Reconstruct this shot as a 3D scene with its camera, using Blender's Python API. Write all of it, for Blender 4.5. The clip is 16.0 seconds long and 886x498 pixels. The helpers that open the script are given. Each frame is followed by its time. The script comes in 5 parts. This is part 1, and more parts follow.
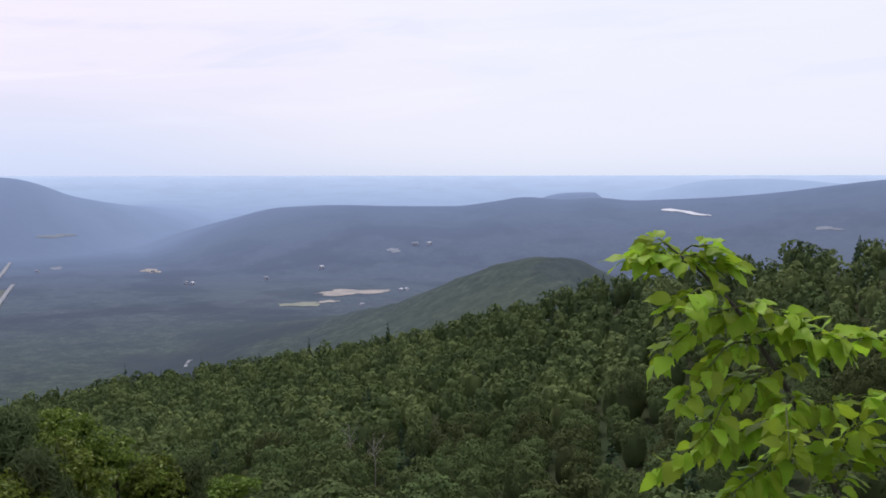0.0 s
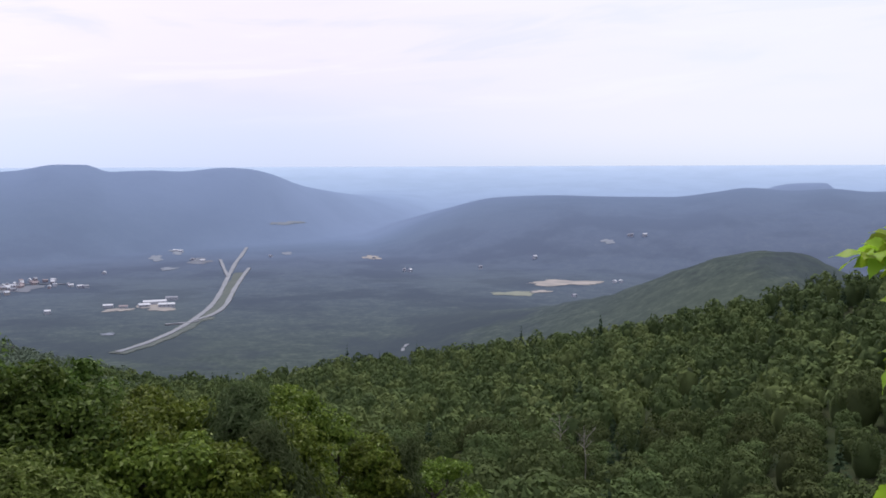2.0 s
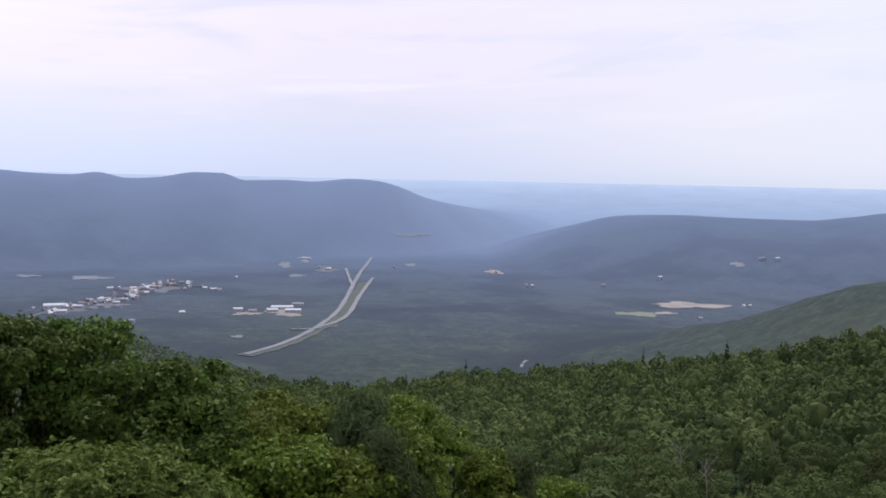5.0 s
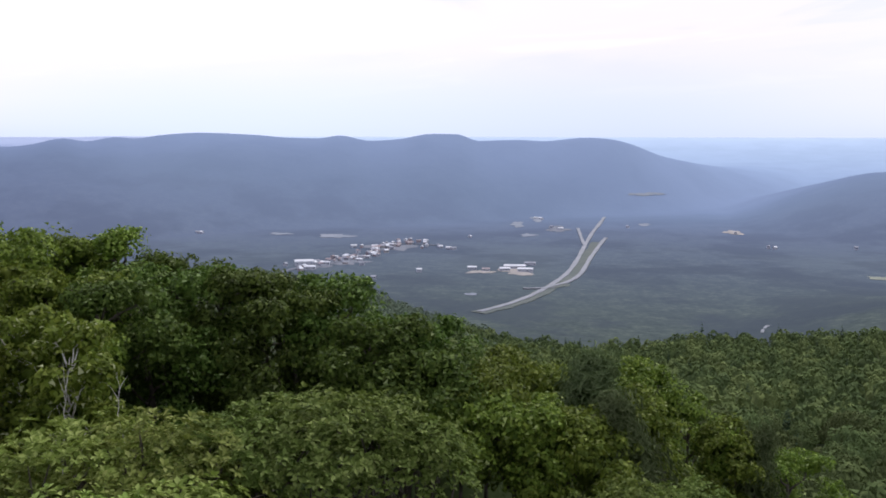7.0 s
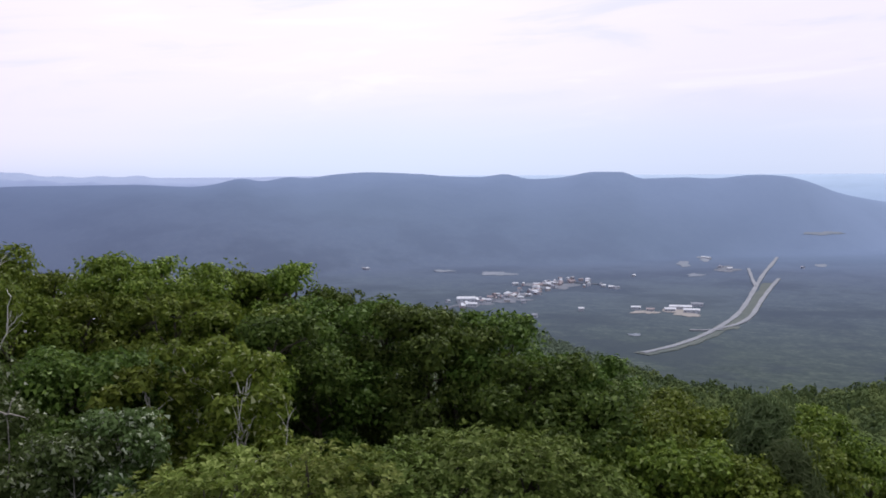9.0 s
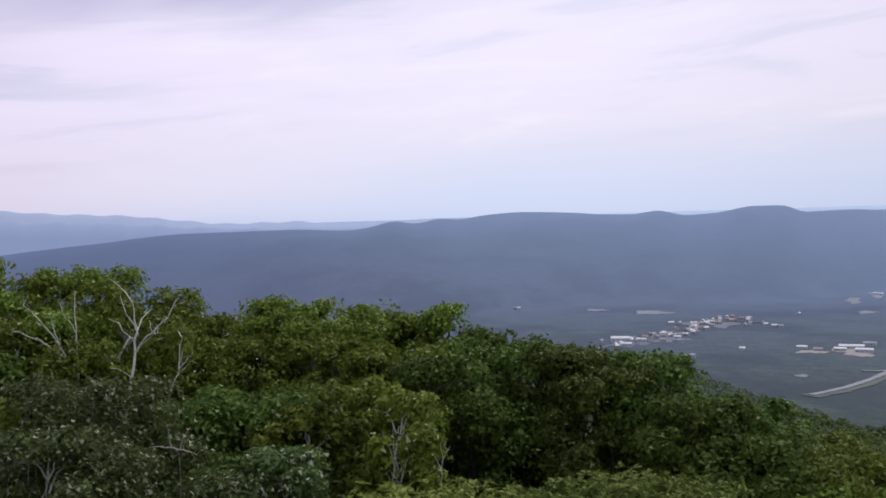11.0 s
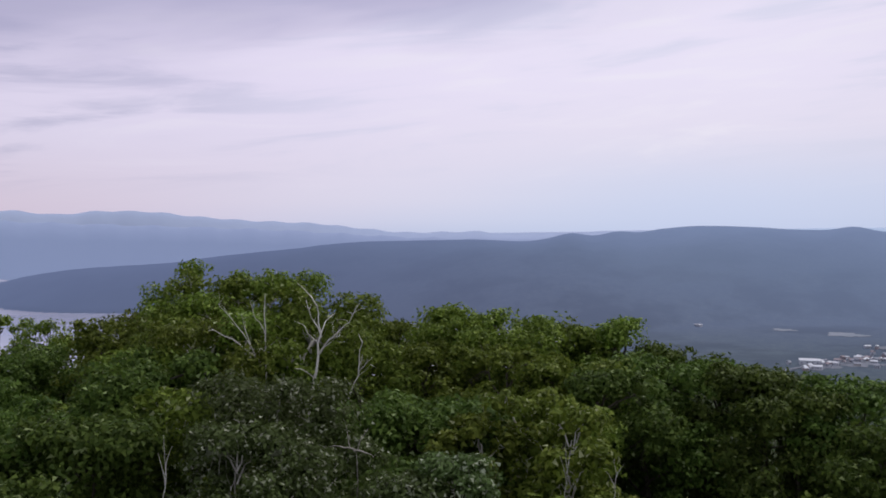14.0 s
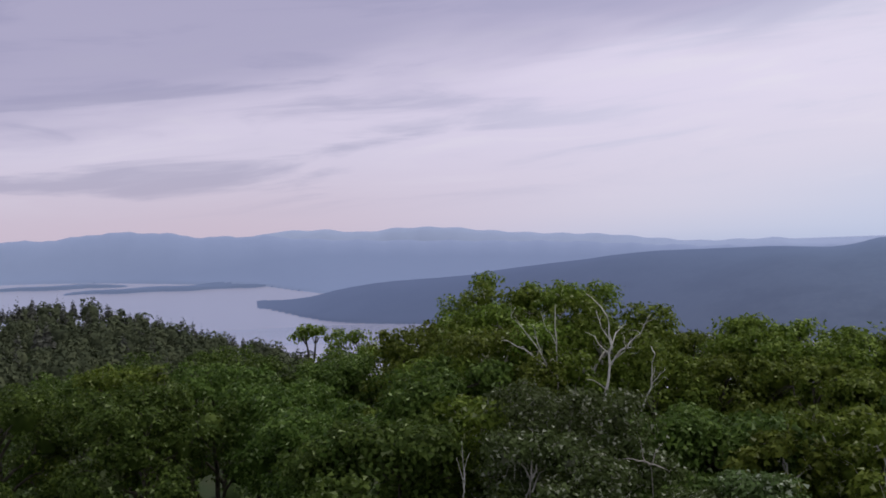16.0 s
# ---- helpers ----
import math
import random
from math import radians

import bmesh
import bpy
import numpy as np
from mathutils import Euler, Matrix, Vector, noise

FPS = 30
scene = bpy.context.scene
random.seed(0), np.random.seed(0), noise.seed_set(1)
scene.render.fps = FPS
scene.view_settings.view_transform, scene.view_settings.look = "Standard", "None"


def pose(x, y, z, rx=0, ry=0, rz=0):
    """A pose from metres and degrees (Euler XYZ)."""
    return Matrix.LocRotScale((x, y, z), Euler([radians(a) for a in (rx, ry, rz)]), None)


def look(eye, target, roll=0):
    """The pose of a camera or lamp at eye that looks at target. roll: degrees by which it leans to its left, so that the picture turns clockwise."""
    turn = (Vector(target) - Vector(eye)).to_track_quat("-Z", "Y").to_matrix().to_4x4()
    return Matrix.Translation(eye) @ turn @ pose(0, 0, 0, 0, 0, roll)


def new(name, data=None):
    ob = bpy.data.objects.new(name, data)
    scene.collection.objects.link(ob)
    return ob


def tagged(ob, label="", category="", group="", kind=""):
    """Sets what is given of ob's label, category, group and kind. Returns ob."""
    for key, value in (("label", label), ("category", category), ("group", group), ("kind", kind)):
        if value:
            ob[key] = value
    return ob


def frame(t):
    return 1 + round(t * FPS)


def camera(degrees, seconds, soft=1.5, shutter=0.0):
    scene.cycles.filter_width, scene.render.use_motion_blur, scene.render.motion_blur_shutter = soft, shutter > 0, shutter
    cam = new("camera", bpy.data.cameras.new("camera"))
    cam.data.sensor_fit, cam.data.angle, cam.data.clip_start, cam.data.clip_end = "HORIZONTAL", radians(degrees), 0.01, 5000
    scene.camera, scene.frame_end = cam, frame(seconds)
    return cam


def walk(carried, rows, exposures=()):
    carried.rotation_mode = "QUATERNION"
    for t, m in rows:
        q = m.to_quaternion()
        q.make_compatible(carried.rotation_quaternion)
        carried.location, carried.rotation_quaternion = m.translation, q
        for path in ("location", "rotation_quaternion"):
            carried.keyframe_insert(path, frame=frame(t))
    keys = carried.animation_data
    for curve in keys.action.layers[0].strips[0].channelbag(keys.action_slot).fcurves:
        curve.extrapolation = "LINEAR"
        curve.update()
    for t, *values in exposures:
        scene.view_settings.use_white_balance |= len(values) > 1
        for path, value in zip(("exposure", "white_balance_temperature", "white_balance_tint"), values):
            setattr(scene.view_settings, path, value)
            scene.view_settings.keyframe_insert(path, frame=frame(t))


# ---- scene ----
import collections

# The walk: the camera stands on a lookout and turns to its left.
# seconds, bearing (clockwise), pitch, roll in degrees
EYE = 1.7
cam = camera(50.4, 16.0, soft=1.75)
PATH = [
    (0.0, -0.0, -4.48, -0.08),
    (0.5, -3.76, -4.36, -0.05),
    (1.0, -6.88, -4.46, -0.05),
    (1.5, -10.19, -4.8, -0.33),
    (2.0, -12.98, -5.04, -0.22),
    (2.5, -16.63, -5.62, 0.49),
    (3.0, -18.72, -6.62, 1.17),
    (3.2, -19.02, -6.87, 1.28),
    (5.3, -21.21, -3.99, 0.87),
    (5.5, -22.25, -4.3, 0.81),
    (6.0, -26.44, -5.47, 0.29),
    (6.5, -32.03, -6.01, 0.34),
    (7.0, -34.54, -6.81, 0.11),
    (7.5, -35.97, -6.98, 0.11),
    (8.0, -37.04, -6.27, 0.39),
    (8.5, -39.52, -5.43, 0.1),
    (9.0, -44.4, -4.48, -0.29),
    (9.5, -48.1, -3.43, -0.38),
    (9.7, -48.88, -2.85, -0.5),
    (11.8, -55.74, -2.07, -2.14),
    (12.0, -56.1, -2.04, -2.19),
    (12.5, -56.56, -1.96, -2.27),
    (13.0, -58.9, -1.87, -1.73),
    (13.5, -61.69, -1.63, -0.86),
    (14.0, -64.25, -1.02, -0.67),
    (14.5, -68.41, -0.39, -0.6),
    (15.0, -72.46, -0.24, -0.59),
    (15.5, -77.53, -0.33, -0.98),
    (16.0, -81.67, 0.05, -2.07),
]
walk(cam, [(t, pose(0, 0, EYE, 90 + p, 0, -b) @ pose(0, 0, 0, 0, 0, r)) for t, b, p, r in PATH],
     exposures=[(0, 0.10), (1.5, 0.12), (2.5, 0.22), (3.2, 0.27), (5.3, 0.07), (7, 0.28), (8, 0.25), (9.7, 0.04), (11.8, -0.10), (13, -0.14), (14.5, -0.26), (16, -0.34)])

# ---- world and light ----
world = bpy.data.worlds.new("overcast_sky")
scene.world = world
world.use_nodes = True
wn, wl = world.node_tree.nodes, world.node_tree.links
wn.clear()


def wnode(kind, **sets):
    n = wn.new(kind)
    for k, v in sets.items():
        n.inputs[k].default_value = v
    return n


def wmath(op, a, b=None, c=None):
    n = wn.new("ShaderNodeMath")
    n.operation = op
    for i, v in enumerate((a, b, c)):
        if v is None:
            continue
        if isinstance(v, (int, float)):
            n.inputs[i].default_value = v
        else:
            wl.new(v, n.inputs[i])
    return n.outputs[0]


def wramp(fac, stops):
    n = wn.new("ShaderNodeValToRGB")
    e = n.color_ramp.elements
    e[0].position, e[0].color = stops[0][0], (*stops[0][1], 1)
    e[1].position, e[1].color = stops[-1][0], (*stops[-1][1], 1)
    for p, c in stops[1:-1]:
        e.new(p).color = (*c, 1)
    wl.new(fac, n.inputs[0])
    return n.outputs[0]


def wmix(fac, a, b):
    n = wn.new("ShaderNodeMix")
    n.data_type = "RGBA"
    if isinstance(fac, (int, float)):
        n.inputs[0].default_value = fac
    else:
        wl.new(fac, n.inputs[0])
    for i, v in ((6, a), (7, b)):
        if isinstance(v, tuple):
            n.inputs[i].default_value = (*v, 1)
        else:
            wl.new(v, n.inputs[i])
    return n.outputs[2]


def wsmooth(v, lo, hi):
    n = wn.new("ShaderNodeMapRange")
    n.interpolation_type = "SMOOTHSTEP"
    wl.new(v, n.inputs[0])
    n.inputs[1].default_value, n.inputs[2].default_value = lo, hi
    return n.outputs[0]


SUN_BEARING, SUN_HEIGHT = -20.0, 58.0
coord = wnode("ShaderNodeTexCoord")
sep = wnode("ShaderNodeSeparateXYZ")
wl.new(coord.outputs["Generated"], sep.inputs[0])
sx, sy, sz = sep.outputs
bear = wmath("MULTIPLY", wmath("ARCTAN2", sx, sy), 57.2958)
elev = wmath("MULTIPLY", wmath("ARCSINE", wmath("MAXIMUM", sz, 0.0)), 57.2958)


def streaks(long, thin, slope, detail, rough, warp, seed):
    """Long thin cloud streaks, lifting to the east."""
    at = wnode("ShaderNodeCombineXYZ", Z=seed)
    wl.new(wmath("DIVIDE", bear, long), at.inputs[0])
    wl.new(wmath("DIVIDE", wmath("SUBTRACT", elev, wmath("MULTIPLY", bear, slope)), thin), at.inputs[1])
    n = wnode("ShaderNodeTexNoise", Scale=1.0, Detail=detail, Roughness=rough, Distortion=warp)
    wl.new(at.outputs[0], n.inputs["Vector"])
    return n.outputs[0]


fine_cloud = streaks(14.0, 1.9, 0.06, 5.0, 0.55, 0.5, 3.7)
broad_cloud = streaks(26.0, 3.6, 0.10, 4.0, 0.5, 0.4, 8.1)
aloft = wsmooth(elev, 1.5, 6.5)
low = wmath("SUBTRACT", 1.0, wsmooth(elev, 1.0, 6.5))
deg = wmath("DIVIDE", elev, 90.0)
veil = wramp(deg, [(0.0, (0.55, 0.62, 0.82)), (0.008, (0.64, 0.68, 0.86)), (0.022, (0.74, 0.73, 0.88)), (0.045, (0.80, 0.755, 0.90)), (0.10, (0.86, 0.80, 0.97)), (1.0, (0.92, 0.90, 0.99))])
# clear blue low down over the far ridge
aside = wmath("ABSOLUTE", wmath("ADD", bear, 36.0))
blue = wmath("MULTIPLY", wmath("SUBTRACT", 1.0, wsmooth(aside, 12.0, 36.0)), low)
veil = wmix(wmath("MULTIPLY", blue, 0.75), veil, (0.60, 0.68, 0.92))
# warm light low over the lake
north = wmath("SUBTRACT", 1.0, wsmooth(bear, -96.0, -66.0))
veil = wmix(wmath("MULTIPLY", wmath("MULTIPLY", north, low), 0.8), veil, (0.74, 0.60, 0.69))
veil = wmix(wmath("MULTIPLY", wmath("MULTIPLY", wsmooth(fine_cloud, 0.48, 0.66), aloft), 0.52), veil, (0.66, 0.68, 0.85))
veil = wmix(wmath("MULTIPLY", wmath("MULTIPLY", wsmooth(fine_cloud, 0.46, 0.3), aloft), 0.5), veil, (0.91, 0.87, 0.97))
# whiter to the south, lilac to the north
veil = wmix(wmath("MULTIPLY", wsmooth(bear, -25.0, 8.0), 0.55), veil, (0.80, 0.84, 0.96))
veil = wmix(wmath("MULTIPLY", wmath("SUBTRACT", 1.0, wsmooth(bear, -85.0, -50.0)), 0.22), veil, (0.78, 0.66, 0.98))
# the darker cloud bank to the north
rim = wmath("ADD", wmath("MULTIPLY", bear, 0.115), 19.2)
deep = wmath("ADD", wmath("SUBTRACT", elev, rim), wmath("MULTIPLY", wmath("SUBTRACT", broad_cloud, 0.5), 10.0))
bank = wmath("MULTIPLY", wsmooth(deep, -2.2, 3.4), wmath("SUBTRACT", 1.0, wsmooth(bear, -64.0, -42.0)))
shreds = wmath("MULTIPLY", wmath("MULTIPLY", wsmooth(fine_cloud, 0.47, 0.68), north), wsmooth(elev, 2.0, 4.0))
veil = wmix(wmath("MULTIPLY", shreds, 0.5), veil, (0.40, 0.37, 0.55))
veil = wmix(wmath("MULTIPLY", bank, 0.74), veil, wmix(broad_cloud, (0.37, 0.355, 0.575), (0.455, 0.43, 0.64)))
sky = wnode("ShaderNodeTexSky")
sky.sky_type, sky.sun_disc, sky.sun_elevation, sky.sun_rotation = "NISHITA", False, radians(SUN_HEIGHT), radians(SUN_BEARING)
clear = wnode("ShaderNodeBackground", Strength=0.1)
wl.new(sky.outputs[0], clear.inputs[0])
cover = wnode("ShaderNodeBackground", Strength=1.06)
wl.new(veil, cover.inputs[0])
glow = wmath("MULTIPLY", wsmooth(bear, -98.0, -58.0), wmath("SUBTRACT", 1.0, wsmooth(bear, -48.0, -22.0)))
wl.new(wmath("ADD", 1.03, wmath("MULTIPLY", glow, 0.10)), cover.inputs[1])
blend = wnode("ShaderNodeMixShader")
blend.inputs[0].default_value = 0.93
wl.new(clear.outputs[0], blend.inputs[1])
wl.new(cover.outputs[0], blend.inputs[2])
wout = wnode("ShaderNodeOutputWorld")
wl.new(blend.outputs[0], wout.inputs[0])

sun = new("sun", bpy.data.lights.new("sun", "SUN"))
sun.data.energy, sun.data.angle, sun.data.color = 2.1, radians(12), (1.0, 0.95, 0.88)
sb, sh = radians(SUN_BEARING), radians(SUN_HEIGHT)
sun.matrix_world = look((math.sin(sb) * math.cos(sh) * 100, math.cos(sb) * math.cos(sh) * 100, math.sin(sh) * 100), (0, 0, 0))


# ---- materials ----
class Mat:
    """A node material under construction."""

    def __init__(self, name):
        self.m = bpy.data.materials.new(name)
        self.m.use_nodes = True
        self.t = self.m.node_tree
        self.bsdf = self.t.nodes["Principled BSDF"]
        self.out = self.t.nodes["Material Output"]

    def node(self, kind, **sets):
        n = self.t.nodes.new(kind)
        for k, v in sets.items():
            n.inputs[k].default_value = v
        return n

    def link(self, a, b):
        self.t.links.new(a, b)

    def noise(self, scale, detail=4.0, rough=0.55, where=None):
        n = self.node("ShaderNodeTexNoise", Scale=scale, Detail=detail, Roughness=rough)
        if where is None:
            where = self.t.nodes.new("ShaderNodeNewGeometry").outputs["Position"]
        self.link(where, n.inputs["Vector"])
        return n.outputs[0]

    def ramp(self, fac, stops):
        n = self.t.nodes.new("ShaderNodeValToRGB")
        e = n.color_ramp.elements
        e[0].position, e[0].color = stops[0][0], (*stops[0][1], 1)
        e[1].position, e[1].color = stops[-1][0], (*stops[-1][1], 1)
        for p, c in stops[1:-1]:
            e.new(p).color = (*c, 1)
        self.link(fac, n.inputs[0])
        return n.outputs[0]

    def mix(self, fac, a, b, how="MIX"):
        n = self.t.nodes.new("ShaderNodeMix")
        n.data_type, n.blend_type = "RGBA", how
        if isinstance(fac, (int, float)):
            n.inputs[0].default_value = fac
        else:
            self.link(fac, n.inputs[0])
        for i, v in ((6, a), (7, b)):
            if isinstance(v, tuple):
                n.inputs[i].default_value = (*v, 1)
            else:
                self.link(v, n.inputs[i])
        return n.outputs[2]

    def span(self, v, lo, hi, a=0.0, b=1.0):
        n = self.t.nodes.new("ShaderNodeMapRange")
        self.link(v, n.inputs[0])
        for i, x in enumerate((lo, hi, a, b)):
            n.inputs[i + 1].default_value = x
        return n.outputs[0]

    def bump(self, height, strength, distance):
        n = self.node("ShaderNodeBump", Strength=strength, Distance=distance)
        self.link(height, n.inputs["Height"])
        self.link(n.outputs[0], self.bsdf.inputs["Normal"])

    def level(self, share):
        """Turn the shading normal mostly upward, evening out slope shade as haze would."""
        geo = self.t.nodes.new("ShaderNodeNewGeometry")
        n = self.t.nodes.new("ShaderNodeMix")
        n.data_type = "VECTOR"
        n.inputs[0].default_value = share
        self.link(geo.outputs["Normal"], n.inputs[4])
        n.inputs[5].default_value = (0, 0, 1)
        u = self.t.nodes.new("ShaderNodeVectorMath")
        u.operation = "NORMALIZE"
        self.link(n.outputs[1], u.inputs[0])
        self.link(u.outputs[0], self.bsdf.inputs["Normal"])

    def done(self, color=None, rough=0.8, spec=0.3):
        if isinstance(color, tuple):
            self.bsdf.inputs["Base Color"].default_value = (*color, 1)
        elif color is not None:
            self.link(color, self.bsdf.inputs["Base Color"])
        self.bsdf.inputs["Roughness"].default_value = rough
        self.bsdf.inputs["Specular IOR Level"].default_value = spec
        return self.m


def leaf_material(name, dark, mid, pale, rough=0.55, through_light=0.33, spec=0.08, turn=0.55, glint=None, grain=1.0):
    """Leaves: each one its own shade, lit through a little."""
    k = Mat(name)
    geo = k.t.nodes.new("ShaderNodeNewGeometry")
    info = k.t.nodes.new("ShaderNodeObjectInfo")
    # glint: a few leaves painted pale for glints and wind-turned undersides
    c = k.ramp(k.span(geo.outputs["Random Per Island"], 0, 1, 0.5 - grain / 2, 0.5 + grain / 2), [(0.0, dark), (turn, mid), (0.955, pale), (0.975, glint or pale), (1.0, glint or pale)])
    patch = k.noise(0.7, 3.0)
    c = k.mix(k.span(patch, 0.3, 0.7, 0.0, 0.35), c, dark)
    shade = k.t.nodes.new("ShaderNodeAttribute")
    shade.attribute_name = "tree_shade"
    c = k.mix(k.span(shade.outputs["Fac"], 0, 1, 0.0, 0.55), c, pale)
    c = k.mix(k.span(shade.outputs["Fac"], 0, -1, 0.0, 0.5), c, dark)
    hue = k.t.nodes.new("ShaderNodeHueSaturation")
    k.link(c, hue.inputs["Color"])
    k.link(k.span(info.outputs["Random"], 0, 1, 0.485, 0.515), hue.inputs["Hue"])
    k.link(k.span(info.outputs["Random"], 0, 1, 0.72, 1.28), hue.inputs["Value"])
    k.done(hue.outputs[0], rough, spec)
    if through_light:
        tr = k.node("ShaderNodeBsdfTranslucent")
        k.link(hue.outputs[0], tr.inputs["Color"])
        mx = k.t.nodes.new("ShaderNodeMixShader")
        mx.inputs[0].default_value = through_light
        k.link(k.bsdf.outputs[0], mx.inputs[1])
        k.link(tr.outputs[0], mx.inputs[2])
        k.link(mx.outputs[0], k.out.inputs[0])
    return k.m


def bark_material(name, dark, pale, scale=14.0):
    k = Mat(name)
    tc = k.t.nodes.new("ShaderNodeTexCoord")
    mp = k.node("ShaderNodeMapping", Scale=(1, 1, 0.35))
    k.link(tc.outputs["Object"], mp.inputs[0])
    n = k.noise(scale, 6.0, 0.65, mp.outputs[0])
    k.bump(n, 0.5, 0.02)
    return k.done(k.ramp(n, [(0.3, dark), (0.7, pale)]), 0.85, 0.2)


def forest_floor_material():
    k = Mat("forest_floor")
    n, m = k.noise(0.9, 6.0), k.noise(0.05, 4.0)
    c = k.ramp(n, [(0.3, (0.022, 0.026, 0.012)), (0.55, (0.035, 0.042, 0.018)), (0.75, (0.05, 0.04, 0.022))])
    c = k.mix(k.span(m, 0.35, 0.65), c, (0.025, 0.04, 0.015))
    k.bump(n, 0.6, 0.2)
    return k.done(c, 0.95, 0.1)


def hazed_country_material():
    """The distance: woods with haze put into their colour, bluer and paler farther off."""
    k = Mat("hazed_country")
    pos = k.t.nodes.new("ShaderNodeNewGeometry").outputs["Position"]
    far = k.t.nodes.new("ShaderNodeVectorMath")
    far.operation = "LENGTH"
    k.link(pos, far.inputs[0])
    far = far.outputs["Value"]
    # the painted haze is thinned to the north, over the lake
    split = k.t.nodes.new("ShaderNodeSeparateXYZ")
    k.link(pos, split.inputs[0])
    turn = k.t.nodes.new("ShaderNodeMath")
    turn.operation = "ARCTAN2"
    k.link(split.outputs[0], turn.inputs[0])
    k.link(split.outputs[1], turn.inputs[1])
    haze_range = k.t.nodes.new("ShaderNodeMath")
    haze_range.operation = "SUBTRACT"
    k.link(far, haze_range.inputs[0])
    k.link(k.span(turn.outputs[0], radians(-50), radians(-76), 0.0, 380.0), haze_range.inputs[1])
    far = haze_range.outputs[0]
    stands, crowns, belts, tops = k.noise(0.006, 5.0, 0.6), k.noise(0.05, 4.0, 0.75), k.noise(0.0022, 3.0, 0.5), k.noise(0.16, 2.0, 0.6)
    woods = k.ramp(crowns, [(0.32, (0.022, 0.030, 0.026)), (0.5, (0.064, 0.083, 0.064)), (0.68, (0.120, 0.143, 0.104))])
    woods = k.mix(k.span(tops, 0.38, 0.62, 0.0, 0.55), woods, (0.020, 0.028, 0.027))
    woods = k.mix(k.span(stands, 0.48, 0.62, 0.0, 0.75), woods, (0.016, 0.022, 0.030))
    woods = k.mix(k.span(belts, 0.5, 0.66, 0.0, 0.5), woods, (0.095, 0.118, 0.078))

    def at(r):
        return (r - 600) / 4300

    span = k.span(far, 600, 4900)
    # haze colours painted in by range from the lookout
    haze_tone = k.ramp(span, [(at(600), (0.058, 0.075, 0.066)), (at(1000), (0.078, 0.099, 0.108)), (at(1500), (0.106, 0.134, 0.184)), (at(2100), (0.123, 0.155, 0.232)), (at(2500), (0.146, 0.194, 0.290)), (at(2750), (0.172, 0.228, 0.345)), (at(3000), (0.192, 0.252, 0.378)),
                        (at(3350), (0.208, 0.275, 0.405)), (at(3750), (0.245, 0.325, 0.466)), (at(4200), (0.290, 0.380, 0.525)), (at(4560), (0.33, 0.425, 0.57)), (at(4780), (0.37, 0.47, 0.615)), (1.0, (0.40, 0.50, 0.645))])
    haze_tone = k.mix(k.span(stands, 0.42, 0.62, 0.0, 0.06), haze_tone, (0.060, 0.080, 0.10))
    c = k.mix(k.ramp(span, [(at(600), (0.22,) * 3), (at(900), (0.48,) * 3), (at(1300), (0.60,) * 3), (at(1800), (0.72,) * 3), (at(2300), (0.87,) * 3), (at(2800), (0.95,) * 3), (at(3500), (1.0,) * 3)]), woods, haze_tone)
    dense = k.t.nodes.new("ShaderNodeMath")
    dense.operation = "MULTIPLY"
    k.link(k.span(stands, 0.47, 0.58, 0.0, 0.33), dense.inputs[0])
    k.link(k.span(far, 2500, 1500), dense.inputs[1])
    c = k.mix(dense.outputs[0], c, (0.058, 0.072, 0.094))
    # less painted haze northward: a darker blue on the lakeside ridge
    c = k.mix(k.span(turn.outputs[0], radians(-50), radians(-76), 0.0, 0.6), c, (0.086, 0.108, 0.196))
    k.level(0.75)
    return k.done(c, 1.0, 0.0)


def hazed_range_material():
    """Mountains at the edge of sight, haze put into their colour, the last range paler than the one before it."""
    k = Mat("hazed_ranges")
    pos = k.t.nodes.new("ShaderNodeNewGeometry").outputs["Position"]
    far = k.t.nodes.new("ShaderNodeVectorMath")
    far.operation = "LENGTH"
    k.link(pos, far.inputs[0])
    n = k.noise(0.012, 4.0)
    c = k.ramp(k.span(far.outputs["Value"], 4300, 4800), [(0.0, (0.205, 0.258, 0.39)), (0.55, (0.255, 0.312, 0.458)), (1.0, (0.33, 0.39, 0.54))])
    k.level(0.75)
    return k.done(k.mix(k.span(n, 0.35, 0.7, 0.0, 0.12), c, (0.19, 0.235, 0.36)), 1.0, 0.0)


def water_material():
    k = Mat("lake_water")
    n = k.noise(0.02, 3.0)
    k.bump(n, 0.03, 0.5)
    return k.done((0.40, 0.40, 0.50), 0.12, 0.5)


FLOOR = forest_floor_material()
FAR = hazed_country_material()
RANGES = hazed_range_material()
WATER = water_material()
OAK = leaf_material("oak_leaves", (0.035, 0.059, 0.011), (0.070, 0.111, 0.019), (0.132, 0.184, 0.039), glint=(0.268, 0.330, 0.137))
MAPLE = leaf_material("maple_leaves", (0.057, 0.090, 0.013), (0.119, 0.172, 0.023), (0.212, 0.275, 0.048), glint=(0.340, 0.400, 0.147))
BIRCH = leaf_material("birch_leaves", (0.063, 0.096, 0.012), (0.123, 0.175, 0.024), (0.210, 0.266, 0.048), glint=(0.392, 0.430, 0.231))
SILVER = leaf_material("poplar_leaves", (0.055, 0.080, 0.022), (0.100, 0.142, 0.048), (0.44, 0.47, 0.35), turn=0.85)
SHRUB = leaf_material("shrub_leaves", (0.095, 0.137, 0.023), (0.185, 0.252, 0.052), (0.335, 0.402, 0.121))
# the shrub colours scaled down: shade on the right-hand shrubs put into colour
SHADED_SHRUB = leaf_material("shaded_shrub_leaves", (0.052, 0.076, 0.013), (0.104, 0.143, 0.029), (0.203, 0.249, 0.074))
